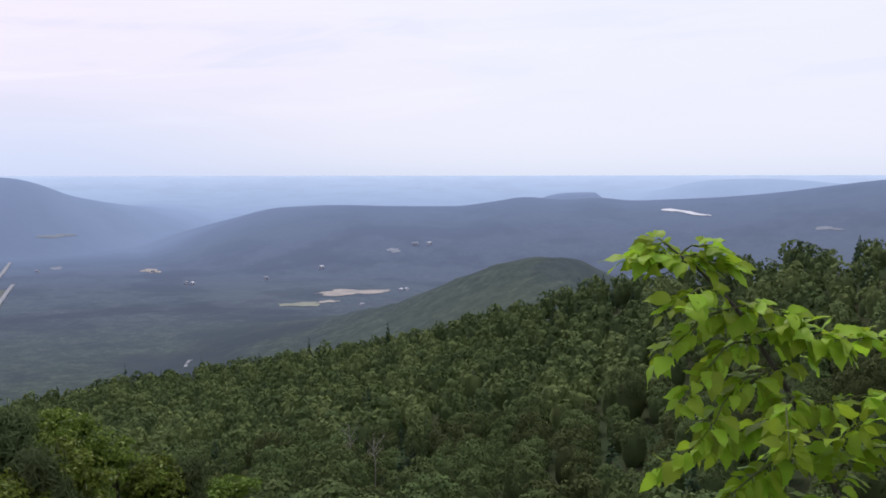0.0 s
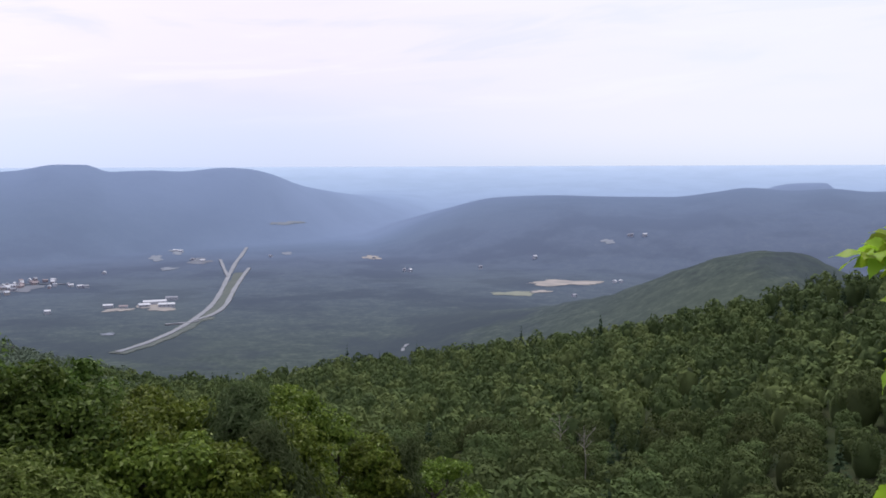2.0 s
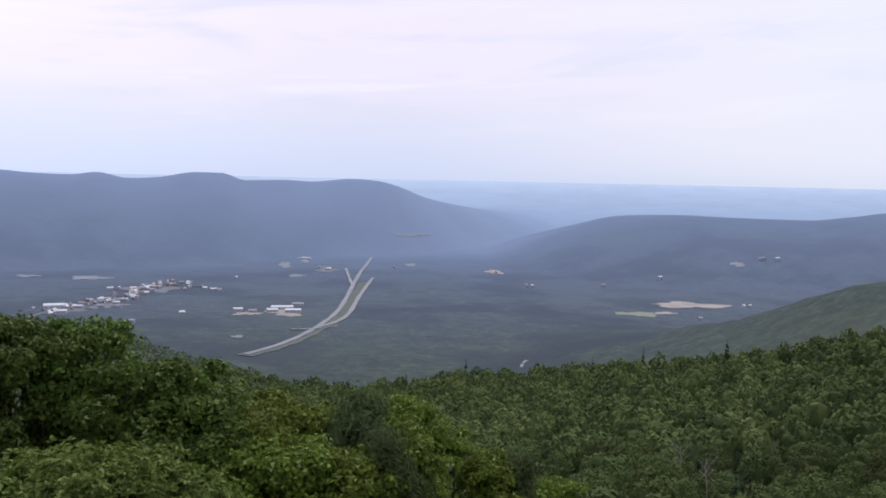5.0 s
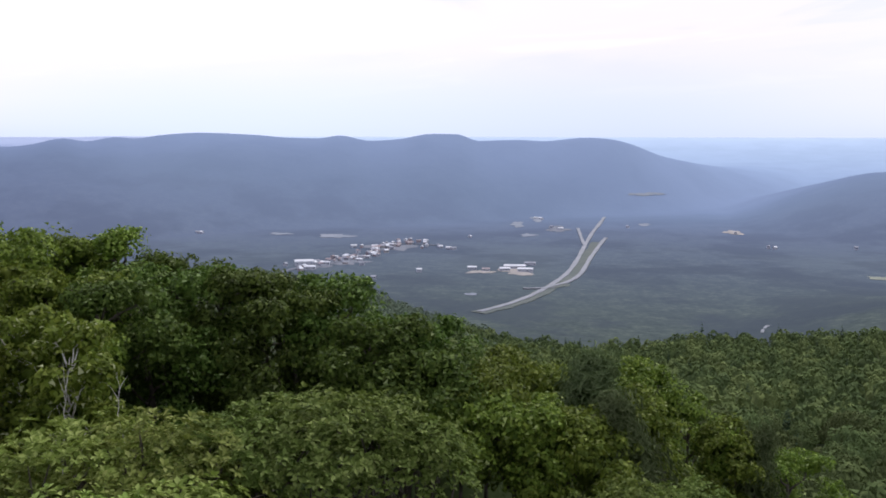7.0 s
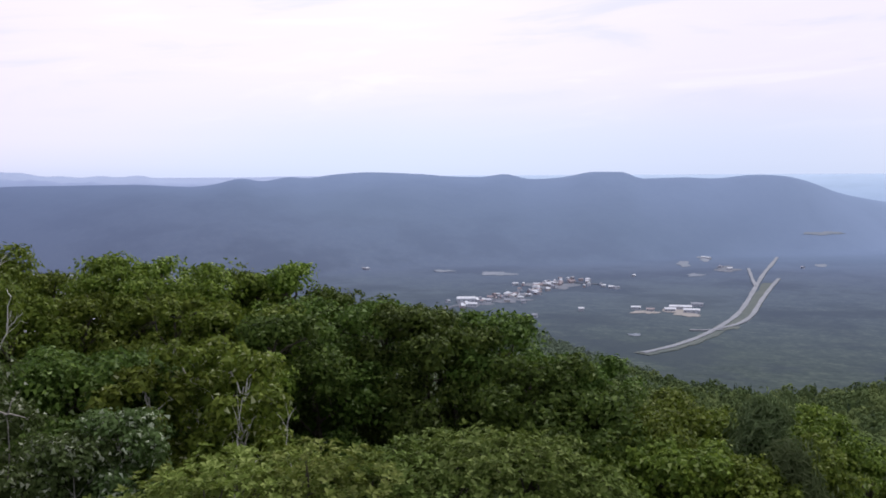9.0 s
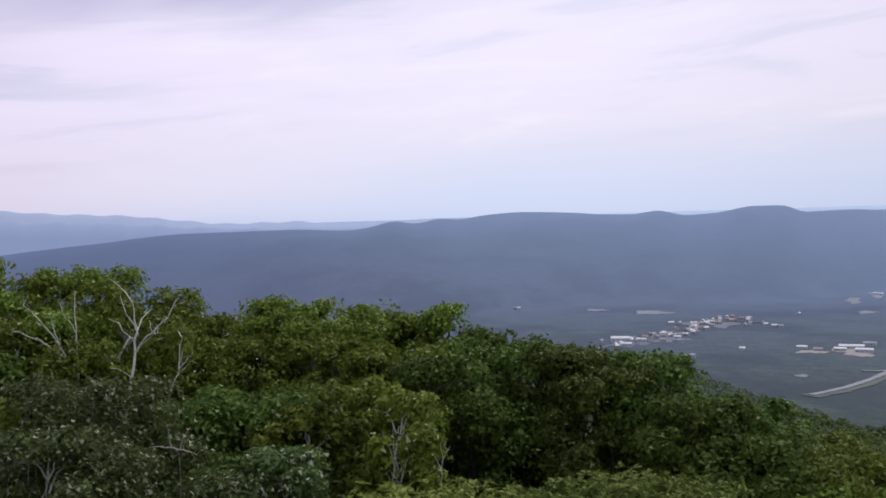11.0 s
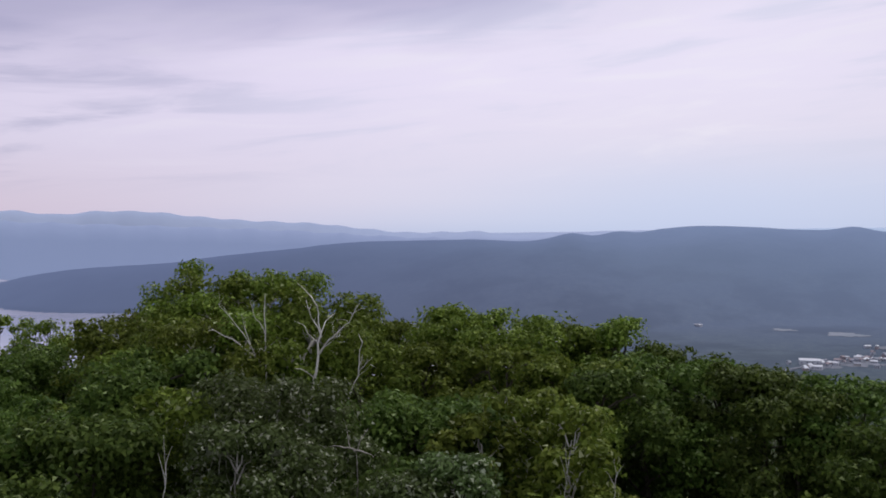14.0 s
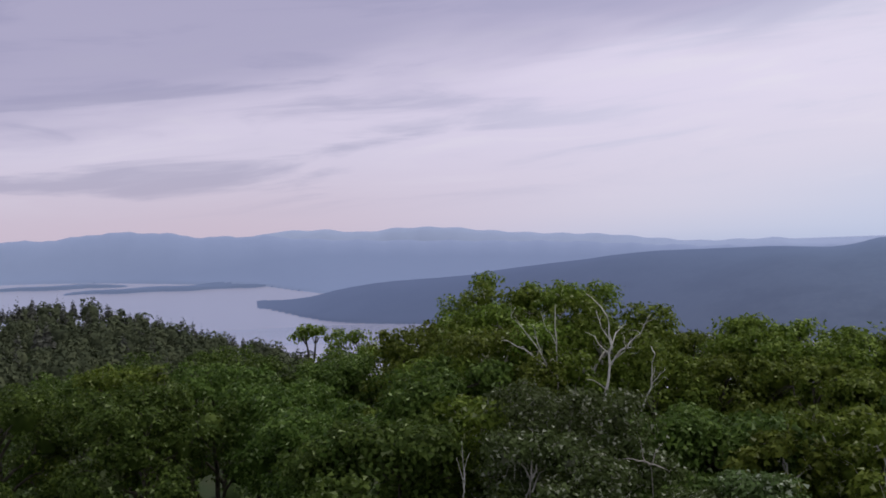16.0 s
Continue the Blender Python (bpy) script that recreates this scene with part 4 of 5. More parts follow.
# bare and pale wood among the crowns
def bare_limbs(name, material, runs, label, category="tree", twigs=0):
    """Pale limbs that show in the crowns: runs of (bearing, elevation, range) with a thickness, on one stem."""
    rng = near_rng
    foot = runs[0][0][0]
    base = polar(foot[0], foot[2], ground_at(foot[0], foot[2]))
    t = new(name)
    t.matrix_basis = Matrix.Translation(base)
    for k, (pts, thick) in enumerate(runs):
        p = [np.array(polar(b, r, EYE + r * math.tan(radians(e))) - base) for b, e, r in pts]
        if k == 0:
            p = [np.array((0, 0, -0.3))] + p
        fine = []
        for a, c in zip(p[:-1], p[1:]):
            q = bent(rng, a, c, 4, 0.025)
            fine += list(q[:-1])
        fine.append(p[-1])
        n = len(fine)
        for _ in range(twigs):
            q = fine[rng.integers(n // 3, n)]
            e = q + (unit(rng, 1)[0] * [1, 1, 0.5] + [0, 0, 0.5]) * thick * rng.uniform(4, 11)
            part("twig", mesh_from("twig", *tube(bent(rng, q, e, 4, 0.05), np.linspace(thick * 0.17, thick * 0.05, 4), 4), material), t)
        part("stem" if k == 0 else "limb", mesh_from("limb", *tube(fine, np.linspace(thick * 0.52, thick * 0.13, n), 6), material), t)
    return tagged(t, label, category)


bare_limbs("bare_birch", WHITE_BARK, [
    ([(-72.5, -10.3, 15.2), (-72.0, -8.2, 15.2), (-71.7, -6.0, 15.2), (-71.9, -4.4, 15.2)], 0.07),
    ([(-71.8, -7.2, 15.2), (-70.9, -6.2, 15.1), (-70.0, -5.4, 15.1), (-69.3, -4.2, 15.1)], 0.03),
    ([(-71.7, -6.2, 15.2), (-72.3, -5.0, 15.2), (-72.6, -4.0, 15.3)], 0.025),
    ([(-71.9, -7.4, 15.2), (-71.2, -6.6, 15.0), (-70.6, -6.2, 15.0)], 0.02)], "white birch stem with bare forking limbs", twigs=5)
bare_limbs("bare_birch", WHITE_BARK, [
    ([(-74.8, -12.5, 15.8), (-75.0, -8.2, 15.6), (-75.0, -5.6, 15.6), (-75.0, -3.7, 15.6)], 0.05),
    ([(-75.0, -7.9, 15.6), (-76.0, -7.0, 15.5), (-77.4, -6.0, 15.5), (-78.2, -5.6, 15.5)], 0.035),
    ([(-75.6, -7.2, 15.5), (-76.6, -5.5, 15.5), (-77.7, -4.2, 15.5)], 0.022),
    ([(-75.9, -6.8, 15.5), (-76.2, -5.6, 15.5), (-76.4, -4.8, 15.4)], 0.018),
    ([(-75.0, -6.0, 15.6), (-75.6, -5.0, 15.5), (-75.9, -4.0, 15.5)], 0.018)], "white birch stem with bare forking limbs", twigs=5)
bare_limbs("bare_birch", WHITE_BARK, [
    ([(-70.6, -11.5, 14.8), (-70.2, -10.2, 14.8), (-69.5, -8.6, 14.8), (-69.2, -6.6, 14.8)], 0.045),
    ([(-69.5, -8.5, 14.8), (-69.1, -8.0, 14.7), (-68.7, -7.6, 14.7)], 0.018)], "leaning white birch stem", twigs=4)
bare_limbs("dead_branch", DEAD_WOOD, [
    ([(-69.6, -15.0, 11.6), (-69.7, -13.1, 11.4)], 0.03),
    ([(-69.7, -13.0, 11.4), (-70.4, -12.8, 11.3), (-71.3, -12.7, 11.3)], 0.025),
    ([(-69.8, -13.0, 11.4), (-69.2, -13.1, 11.3), (-68.6, -13.4, 11.3)], 0.022),
    ([(-70.0, -12.9, 11.4), (-70.2, -12.0, 11.4), (-70.3, -11.4, 11.4)], 0.014),
    ([(-69.6, -13.0, 11.4), (-69.3, -12.2, 11.4), (-68.8, -11.7, 11.4)], 0.014)], "bleached dead branch among the leaves", "branch")
for row in ((-54.1, 10.4, -15.9, -13.5, 0.022), (-57.0, 10.6, -16.2, -12.6, 0.022), (-81.0, 10.5, -16.0, -11.5, 0.03)):
    b, r, lo, hi, thick = row
    bare_limbs("sapling", WHITE_BARK, [
        ([(b, lo, r), (b + 0.15, (lo + hi) / 2, r), (b + 0.05, hi, r)], thick * 0.55),
        ([(b + 0.1, (lo + hi) / 2, r), (b + near_rng.uniform(0.2, 0.7), hi - near_rng.uniform(0.1, 0.8), r)], thick * 0.4),
        ([(b + 0.1, (lo * 2 + hi) / 3, r), (b - near_rng.uniform(0.2, 0.7), hi - near_rng.uniform(0.3, 1.2), r)], thick * 0.4)], "slender pale birch sapling stem")
# dead trees in the woods
for b, r, top in ((-5.7, 150, -14.9), (-4.2, 140, -15.6)):
    bare_limbs("dead_tree", DEAD_WOOD, [
        ([(b, top - 2.2, r), (b - 0.1, top - 0.9, r), (b - 0.15, top, r)], 0.2),
        ([(b, top - 1.0, r), (b - 0.55, top - 0.35, r)], 0.12), ([(b, top - 0.8, r), (b + 0.45, top - 0.2, r)], 0.11), ([(b, top - 1.3, r), (b - 0.5, top - 0.95, r)], 0.1),
        ([(b, top - 1.2, r), (b + 0.5, top - 0.8, r)], 0.1)], "grey dead tree standing in the green woods", twigs=8)


# ---- the young tree beside the lookout ----
sap_rng = np.random.default_rng(21)


def blade(length, width, rng):
    """One broad, pointed, slightly toothed leaf with a folded midrib and a drooping tip; the stalk starts at the origin."""
    prof = ((0.0, 0.0), (0.06, 0.5), (0.17, 0.88), (0.30, 1.0), (0.43, 0.86), (0.52, 0.92), (0.64, 0.64), (0.74, 0.58), (0.86, 0.24), (1.0, 0.0))
    stalk = 0.35 * length
    curl, fold = rng.uniform(0.1, 0.4), rng.uniform(0.05, 0.3)
    vs, fs = [], []
    for k, (t, w) in enumerate(prof):
        x = stalk + t * length
        drop = -curl * t * t * length
        wv = 0.04 * length * math.sin(t * 9 + rng.uniform(0, 1))
        half = w * width * 0.5
        vs += [(x, 0, drop), (x - 0.03 * length, half, drop + fold * half + wv), (x - 0.03 * length, -half, drop + fold * half - wv)]
        if k:
            a, b = 3 * (k - 1), 3 * k
            fs += [(a, b, b + 1, a + 1), (a, a + 2, b + 2, b)]
    n = len(vs)
    vs += [(0, 0.0018, 0), (0, -0.0018, 0), (stalk, -0.0014, 0), (stalk, 0.0014, 0)]
    fs.append((n, n + 1, n + 2, n + 3))
    me = bpy.data.meshes.new("leaf")
    me.from_pydata(vs, [], fs)
    me.materials.append(YOUNG)
    me.polygons.foreach_set("use_smooth", np.ones(len(fs), bool))
    return me


BLADES = [blade(0.092, w, sap_rng) for w in (0.062, 0.055, 0.06, 0.05, 0.066, 0.058, 0.053)]
SAP_R = 2.75
sapling = new("young_tree")
sap_base = polar(27.5, 2.6, ground_at(27.5, 2.6))
sapling.matrix_basis = Matrix.Translation(sap_base)


def sap_point(b, e, r):
    return np.array(polar(b, r, EYE + r * math.tan(radians(e))) - sap_base)


STEM = [(27.2, -32, 2.62), (25, -22, 2.7), (22.2, -15.2, 2.75), (19.6, -11, 2.78), (17.4, -7.7, 2.8), (15.2, -5.5, 2.8), (13.5, -4.2, 2.8)]
pts = [np.array((0, 0, -0.15))] + [sap_point(*p) for p in STEM]
fine = []
for a, c in zip(pts[:-1], pts[1:]):
    fine += [a + (c - a) * q for q in (0, 0.34, 0.67)]
fine.append(pts[-1])
part("stem", mesh_from("stem", *tube(fine, np.linspace(0.013, 0.0025, len(fine)), 7), BARK), sapling, "thin dark brown stem")
# twigs: start, end as bearing, elevation, range, and how many leaves
TWIGS = [((13.7, -4.4, 2.8), (12.9, -3.75, 2.8), 5), ((14.2, -4.7, 2.8), (15.9, -4.1, 2.83), 5), ((14.6, -5.2, 2.8), (11.3, -5.0, 2.7), 12), ((15.2, -5.3, 2.8), (17.0, -5.2, 2.85), 8), ((14.3, -5.0, 2.8), (12.9, -4.6, 2.78), 7), ((14.3, -5.0, 2.8), (15.6, -4.7, 2.85), 6),
         ((16.4, -6.5, 2.8), (13.6, -8.1, 2.6), 11), ((17.4, -7.7, 2.8), (12.9, -11.0, 2.6), 16), ((17.4, -7.7, 2.8), (20.6, -8.0, 2.75), 11), ((18.4, -9.3, 2.79), (23.4, -9.4, 2.7), 18), ((19.6, -11, 2.78), (26.4, -9.0, 2.8), 17),
         ((18.6, -9.6, 2.79), (14.2, -13.4, 2.55), 17), ((19.6, -11, 2.78), (15.6, -15.4, 2.5), 17), ((21, -13.4, 2.76), (13.0, -17.2, 2.6), 20), ((21, -13.4, 2.76), (27, -12.6, 2.6), 18), ((22.2, -15.2, 2.75), (16.2, -19.5, 2.5), 20),
         ((22.2, -15.2, 2.75), (28, -16.0, 2.55), 16), ((23.2, -17.6, 2.73), (19.5, -21, 2.45), 16), ((24, -19.4, 2.72), (30, -20, 2.5), 12), ((23.2, -17.4, 2.73), (24.2, -13.8, 2.5), 12), ((20.4, -12.4, 2.77), (20.6, -15.6, 2.4), 14)]
for start, end, n in TWIGS:
    a, c = sap_point(*start), sap_point(*end)
    line = bent(sap_rng, a, c, 6, 0.04)
    part("twig", mesh_from("twig", *tube(line, np.linspace(0.0042, 0.0016, 6), 5), TWIG), sapling)
    along = (c - a) / np.linalg.norm(c - a)
    n = int(n * 2.5)
    for k in range(n):
        q = (k + 0.6) / n
        i0 = min(int(q * 5), 4)
        p = line[i0] + (line[i0 + 1] - line[i0]) * (q * 5 - i0)
        side = 1 if k % 2 else -1
        flat = np.array([-along[1], along[0], 0.0]) * side
        d = along * sap_rng.uniform(0.2, 0.9) + flat * sap_rng.uniform(0.4, 1.0) + sap_rng.normal(0, 0.3, 3) + np.array([0, 0, sap_rng.uniform(-0.6, 0.12)])
        d = Vector(d).normalized()
        z = (Vector((0, 0, 1)) + Vector(sap_rng.normal(0, 0.42, 3)) - 0.12 * Vector((p[0] + sap_base[0], p[1] + sap_base[1], 0)).normalized())
        y = z.cross(d).normalized()
        z = d.cross(y)
        m = Matrix((d, y, z)).transposed().to_4x4()
        leaf = part("leaf", BLADES[sap_rng.integers(len(BLADES))], sapling)
        leaf.matrix_basis = Matrix.Translation(p) @ m @ Matrix.Scale(sap_rng.uniform(0.48, 0.92) * (0.8 if q > 0.9 else 1), 4)
tagged(sapling, "young tree with large bright yellow-green leaves", "tree")


# ---- the valley: road, town, clearings ----
town_rng = np.random.default_rng(3)


def plain_material(name, dark, pale, scale, rough=0.9, flat=False):
    k = Mat(name)
    n, m = k.noise(scale, 5.0), k.noise(scale * 0.15, 3.0)
    c = k.mix(k.span(m, 0.35, 0.65, 0.0, 0.5), k.ramp(n, [(0.3, dark), (0.7, pale)]), dark)
    if flat:
        k.level(0.75)
    return k.done(c, rough, 0.1)


# valley colours are dulled and blued: distance haze put into them
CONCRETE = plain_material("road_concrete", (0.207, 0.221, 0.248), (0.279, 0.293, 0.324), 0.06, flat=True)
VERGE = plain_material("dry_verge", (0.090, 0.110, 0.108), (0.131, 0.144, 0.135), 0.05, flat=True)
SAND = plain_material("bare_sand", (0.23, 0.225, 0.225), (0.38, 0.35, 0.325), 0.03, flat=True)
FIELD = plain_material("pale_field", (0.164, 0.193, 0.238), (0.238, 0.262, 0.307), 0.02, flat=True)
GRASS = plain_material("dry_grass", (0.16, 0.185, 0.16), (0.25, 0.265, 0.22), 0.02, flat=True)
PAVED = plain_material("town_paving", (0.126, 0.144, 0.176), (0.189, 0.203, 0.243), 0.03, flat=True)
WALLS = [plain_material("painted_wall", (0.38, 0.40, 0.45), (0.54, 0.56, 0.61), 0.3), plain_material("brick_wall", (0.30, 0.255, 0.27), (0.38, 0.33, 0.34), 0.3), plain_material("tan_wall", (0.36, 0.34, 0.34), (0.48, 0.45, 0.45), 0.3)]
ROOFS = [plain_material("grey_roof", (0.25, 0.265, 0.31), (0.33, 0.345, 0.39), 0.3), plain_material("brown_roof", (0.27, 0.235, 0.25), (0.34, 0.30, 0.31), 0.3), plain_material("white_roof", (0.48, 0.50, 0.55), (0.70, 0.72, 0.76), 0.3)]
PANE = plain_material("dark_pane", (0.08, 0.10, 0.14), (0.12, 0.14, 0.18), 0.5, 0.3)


def strip(name, line, wide, lift, material, label, category):
    """A road laid on the land along sight lines (bearing, elevation)."""
    pts = [land(b, e) for b, e in line]
    fine = []
    for i in range(len(pts) - 1):
        p0, p1, p2, p3 = pts[max(i - 1, 0)], pts[i], pts[i + 1], pts[min(i + 2, len(pts) - 1)]
        for q in np.linspace(0, 1, 10, endpoint=False):
            fine.append(0.5 * (2 * p1 + (p2 - p0) * q + (2 * p0 - 5 * p1 + 4 * p2 - p3) * q * q + (3 * p1 - p0 - 3 * p2 + p3) * q ** 3))
    fine.append(pts[-1])
    vs, fs = [], []
    for i, p in enumerate(fine):
        d = (fine[min(i + 1, len(fine) - 1)] - fine[max(i - 1, 0)])
        n = Vector((-d.y, d.x, 0)).normalized()
        z = ground_at(math.degrees(math.atan2(p.x, p.y)), math.hypot(p.x, p.y)) + lift
        w = wide * 0.5 * (1 + 0.12 * math.sin(i * 0.9) + 0.08 * math.sin(i * 2.3))
        for s, drop in ((-1.05, -3.0), (-1, 0.0), (1, 0.0), (1.05, -3.0)):
            vs.append((p.x + n.x * w * s, p.y + n.y * w * s, z + drop))
        if i:
            a = 4 * (i - 1)
            fs += [(a + k, a + k + 1, a + k + 5, a + k + 4) for k in range(3)]
    me = bpy.data.meshes.new(name)
    me.from_pydata(vs, [], fs)
    me.materials.append(material)
    return tagged(new(name, me), label, category, kind="structure")


def clearing(name, b, e, wide, deep, material, label, category="clearing", lift=0.6, tilt=0.0):
    """An irregular open patch on the land, so many degrees wide and deep as it is seen."""
    rng = town_rng
    n = 34
    ph = rng.uniform(0, 6.28, 3)
    rim = []
    for k in range(n):
        q = k * 6.2832 / n
        m = 1 + 0.2 * math.sin(2 * q + ph[0]) + 0.16 * math.sin(3 * q + ph[1]) + 0.16 * math.sin(5 * q + ph[2]) + rng.uniform(-0.14, 0.14)
        rim.append((b + wide * 0.5 * m * math.cos(q), e + deep * 0.5 * m * math.sin(q) + tilt * math.cos(q)))
    vs = [land(*p) + Vector((0, 0, lift)) for p in rim]
    vs += [land(b + (p[0] - b) * 0.5, e + (p[1] - e) * 0.5) + Vector((0, 0, lift + 0.4)) for p in rim]
    vs.append(land(b, e) + Vector((0, 0, lift + 0.6)))
    fs = []
    for k in range(n):
        j = (k + 1) % n
        fs += [(k, j, n + j, n + k), (n + k, n + j, 2 * n)]
    me = bpy.data.meshes.new(name)
    me.from_pydata([tuple(v) for v in vs], [], fs)
    me.materials.append(material)
    return tagged(new(name, me), label, category, kind="structure")


def house(b, e, long, deep, tall, wall, roof, label, pitch=0.35, turn=None, name="house", windows=3):
    """A gabled building on the valley floor, with windows along its front."""
    base = land(b, e)
    t = new(name)
    spin = town_rng.uniform(0, 180) if turn is None else turn
    t.matrix_basis = pose(base.x, base.y, base.z + 0.3, 0, 0, spin)
    x, y = long / 2, deep / 2
    bm = bmesh.new()
    bmesh.ops.create_cube(bm, size=1, matrix=Matrix.Translation((0, 0, tall / 2 - 1)) @ Matrix.Diagonal((long, deep, tall + 2, 1)))
    me = bpy.data.meshes.new("wall")
    bm.to_mesh(me)
    bm.free()
    me.materials.append(wall)
    part("wall", me, t)
    o, rise = 0.5, deep * pitch
    z = tall + 0.02
    v = [(-x - o, -y - o, z), (x + o, -y - o, z), (x + o, y + o, z), (-x - o, y + o, z), (-x - o, 0, z + rise), (x + o, 0, z + rise),
         (-x - o, -y - o, z - 0.3), (x + o, -y - o, z - 0.3), (x + o, y + o, z - 0.3), (-x - o, y + o, z - 0.3)]
    f = [(0, 1, 5, 4), (2, 3, 4, 5), (3, 0, 4), (1, 2, 5), (6, 7, 1, 0), (7, 8, 2, 1), (8, 9, 3, 2), (9, 6, 0, 3), (9, 8, 7, 6)]
    me = bpy.data.meshes.new("roof")
    me.from_pydata(v, [], f)
    me.materials.append(roof)
    part("roof", me, t)
    for side in (-1, 1):
        for k in range(windows):
            wx = -x + long * (k + 0.5) / windows
            wv = [(wx + sx_ * 0.7, side * (y + d), tall * 0.35 + sz_ * tall * 0.3) for d in (0.0, 0.06) for sx_, sz_ in ((-1, 0), (1, 0), (1, 1), (-1, 1))]
            me = bpy.data.meshes.new("window")
            me.from_pydata(wv, [], [(4, 5, 6, 7), (0, 1, 5, 4), (1, 2, 6, 5), (2, 3, 7, 6), (3, 0, 4, 7)])
            me.materials.append(PANE)
            part("window", me, t)
    return tagged(t, label, "building", "buildings in the valley")


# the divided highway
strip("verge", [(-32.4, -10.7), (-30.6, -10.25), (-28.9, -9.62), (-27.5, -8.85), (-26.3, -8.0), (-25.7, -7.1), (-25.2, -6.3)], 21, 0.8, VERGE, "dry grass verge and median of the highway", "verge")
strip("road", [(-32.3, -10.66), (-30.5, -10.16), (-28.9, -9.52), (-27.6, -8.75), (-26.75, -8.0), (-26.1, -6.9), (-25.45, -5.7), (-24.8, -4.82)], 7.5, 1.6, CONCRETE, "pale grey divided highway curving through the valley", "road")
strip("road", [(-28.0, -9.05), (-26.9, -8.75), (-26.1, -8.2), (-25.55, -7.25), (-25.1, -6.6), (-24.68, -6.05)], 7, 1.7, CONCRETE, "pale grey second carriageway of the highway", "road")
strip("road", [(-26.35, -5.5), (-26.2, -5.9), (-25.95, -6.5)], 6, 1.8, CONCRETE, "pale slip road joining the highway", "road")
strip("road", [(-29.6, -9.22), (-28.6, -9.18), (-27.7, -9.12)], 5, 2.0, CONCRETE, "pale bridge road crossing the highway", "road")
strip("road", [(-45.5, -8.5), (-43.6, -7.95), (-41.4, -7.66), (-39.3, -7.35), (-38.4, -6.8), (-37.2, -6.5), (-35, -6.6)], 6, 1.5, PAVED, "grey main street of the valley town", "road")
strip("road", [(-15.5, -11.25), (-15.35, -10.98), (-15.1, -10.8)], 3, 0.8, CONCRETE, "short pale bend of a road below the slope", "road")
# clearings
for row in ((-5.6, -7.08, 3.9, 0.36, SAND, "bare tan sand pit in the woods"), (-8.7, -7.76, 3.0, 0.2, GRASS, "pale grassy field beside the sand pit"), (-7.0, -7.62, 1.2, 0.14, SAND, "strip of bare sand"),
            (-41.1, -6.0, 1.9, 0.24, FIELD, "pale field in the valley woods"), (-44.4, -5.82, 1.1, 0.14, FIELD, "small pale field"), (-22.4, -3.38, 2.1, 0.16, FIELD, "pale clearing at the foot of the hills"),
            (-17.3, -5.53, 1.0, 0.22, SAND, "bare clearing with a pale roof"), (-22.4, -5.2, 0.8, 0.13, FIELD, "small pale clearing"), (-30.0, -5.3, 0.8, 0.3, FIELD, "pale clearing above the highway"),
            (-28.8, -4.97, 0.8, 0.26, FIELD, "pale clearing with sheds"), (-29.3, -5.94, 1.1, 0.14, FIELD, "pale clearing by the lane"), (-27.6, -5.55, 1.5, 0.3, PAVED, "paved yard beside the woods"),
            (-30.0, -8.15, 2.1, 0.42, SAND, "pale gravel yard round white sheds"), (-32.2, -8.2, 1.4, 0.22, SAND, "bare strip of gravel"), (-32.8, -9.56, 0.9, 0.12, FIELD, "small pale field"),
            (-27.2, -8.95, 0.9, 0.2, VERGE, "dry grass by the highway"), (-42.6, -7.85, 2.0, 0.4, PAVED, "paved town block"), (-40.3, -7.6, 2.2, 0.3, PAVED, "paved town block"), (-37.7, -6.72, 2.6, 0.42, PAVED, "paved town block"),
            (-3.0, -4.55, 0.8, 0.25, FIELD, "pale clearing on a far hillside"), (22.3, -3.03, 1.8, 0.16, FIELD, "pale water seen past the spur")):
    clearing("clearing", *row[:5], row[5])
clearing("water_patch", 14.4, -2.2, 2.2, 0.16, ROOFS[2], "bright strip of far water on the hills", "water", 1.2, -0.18)

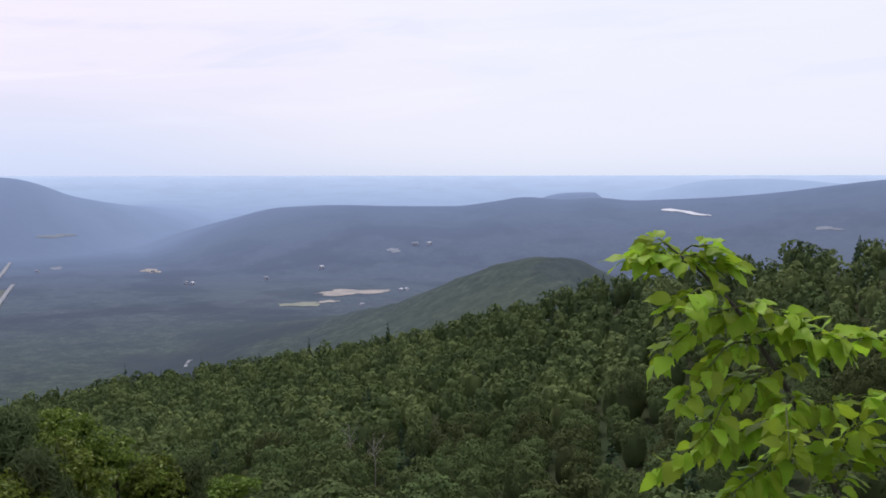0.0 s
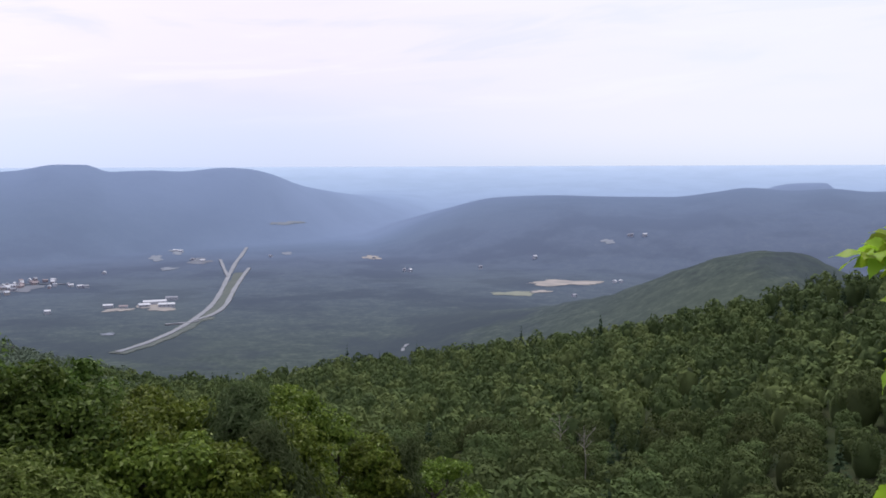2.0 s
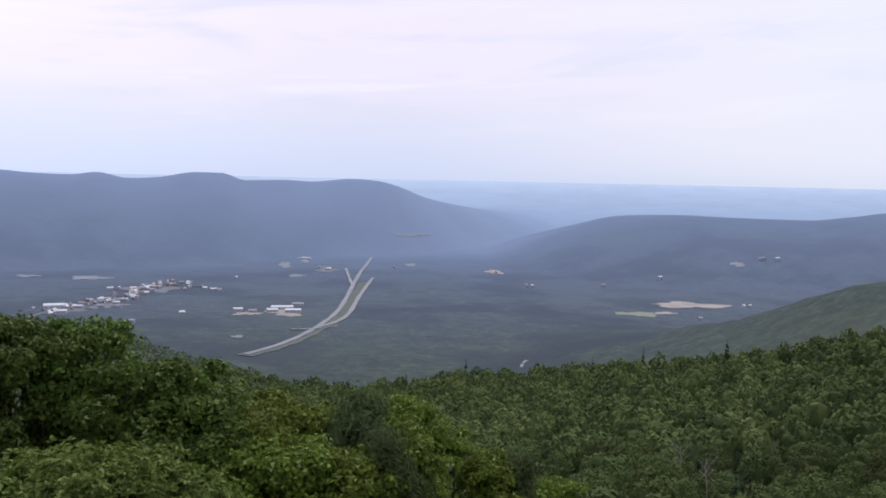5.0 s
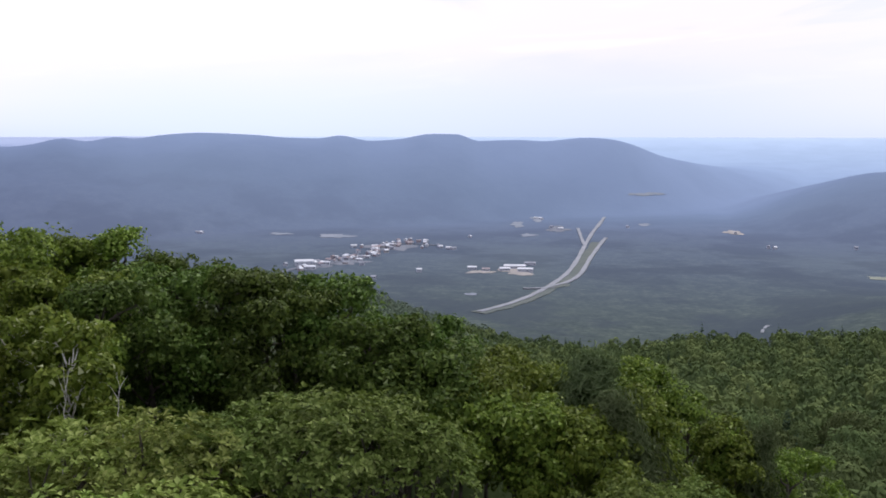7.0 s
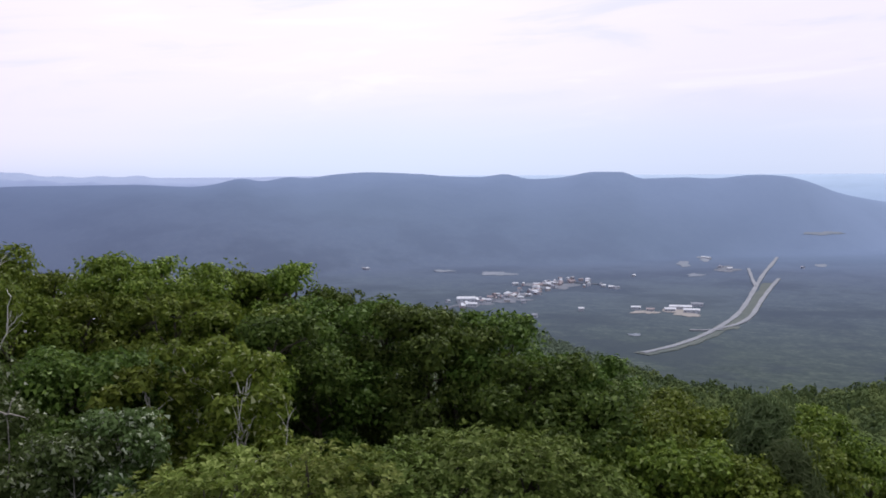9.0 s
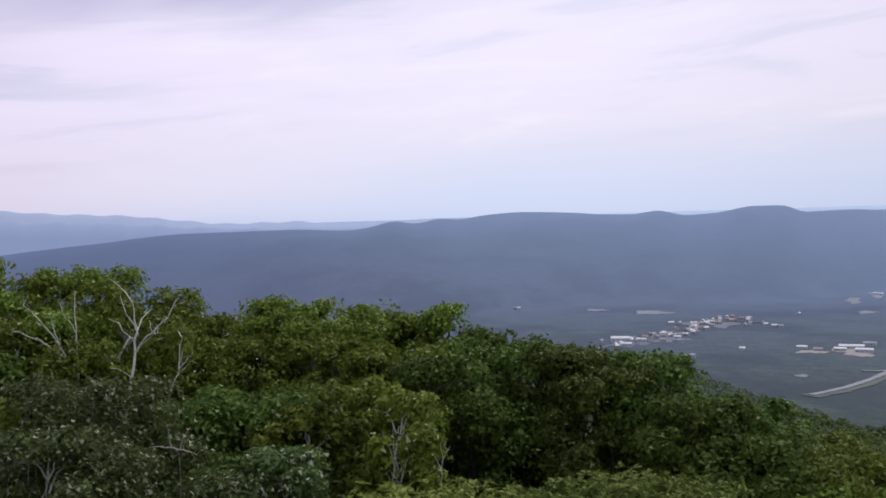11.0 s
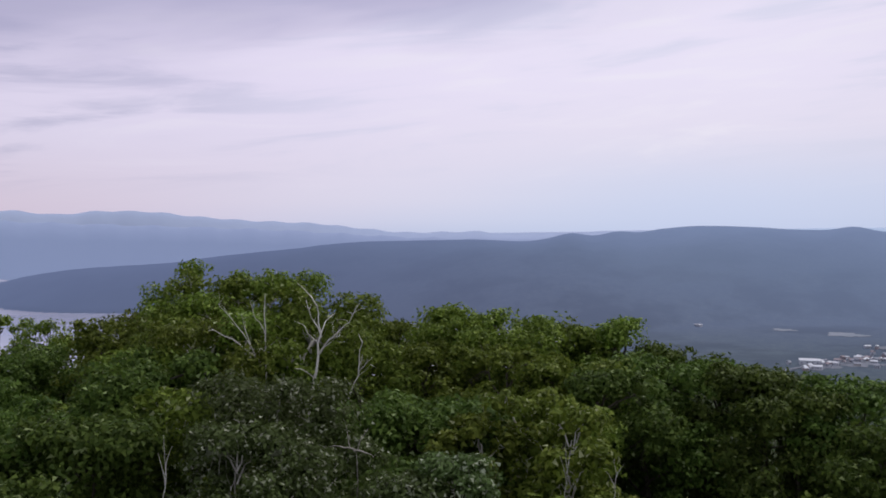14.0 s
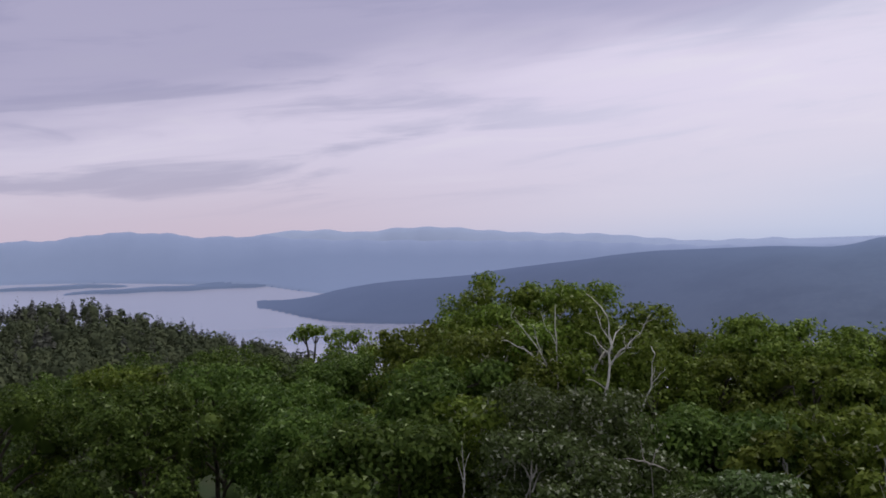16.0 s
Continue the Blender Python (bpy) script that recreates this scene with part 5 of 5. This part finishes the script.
# buildings
for b, e, long, deep, tall, roof in ((-30.15, -7.98, 34, 11, 5, 2), (-29.5, -8.16, 24, 10, 5, 2), (-30.75, -8.1, 16, 10, 4, 2), (-29.2, -7.75, 18, 9, 4, 0), (-32.75, -8.05, 14, 8, 4, 2), (-31.9, -8.15, 12, 8, 4, 1), (-43.0, -7.72, 30, 14, 7, 2), (-42.6, -8.0, 14, 9, 5, 2)):
    house(b, e, long, deep, tall, WALLS[0], ROOFS[roof], "long low white shed with a pale roof", 0.18, -b + town_rng.uniform(-8, 8), "shed", 4)
for k in range(95):
    q = town_rng.uniform(0, 1)
    line = [(-43.6, -7.9), (-41.4, -7.62), (-39.3, -7.32), (-38.5, -6.85), (-37.4, -6.55), (-35.2, -6.56)]
    pos = q * 5
    i0 = min(int(pos), 4)
    b = line[i0][0] + (line[i0 + 1][0] - line[i0][0]) * (pos - i0) + town_rng.normal(0, 0.5)
    e = line[i0][1] + (line[i0 + 1][1] - line[i0][1]) * (pos - i0) + town_rng.normal(0, 0.14)
    w, r = int(town_rng.choice([0, 0, 1, 2])), int(town_rng.choice([0, 1, 2, 2]))
    house(b, e, town_rng.uniform(5, 10), town_rng.uniform(4, 6.5), town_rng.uniform(3, 5), WALLS[w], ROOFS[r],
          ("white", "red brick", "tan")[w] + " town house with a " + ("grey", "brown", "white")[r] + " roof")
for b, e in ((-34.2, -6.82), (-34.7, -6.75), (-33.9, -6.85), (-40.0, -6.68), (-49.2, -5.69), (-49.0, -5.72), (-28.9, -4.95), (-28.6, -4.98), (-27.4, -5.6), (-27.9, -5.5), (-15.35, -6.38), (-15.0, -6.4), (-17.2, -5.6),
             (-1.75, -4.22), (-1.6, -4.22), (-0.85, -4.2), (-7.4, -5.6), (-10.7, -6.22), (-5.0, -7.9), (-2.6, -7.02), (-2.2, -7.0), (-23.4, -5.4), (-32.9, -6.1), (-38.8, -8.6), (-36.0, -8.2), (-57.2, -5.75), (-56.5, -5.85), (-55.2, -6.0), (-53.0, -5.9), (-60.5, -5.6)):
    house(b, e, town_rng.uniform(6, 11), 6, town_rng.uniform(3, 5), WALLS[0], ROOFS[int(town_rng.choice([0, 2, 2]))], "lone white house among the valley woods", 0.3)
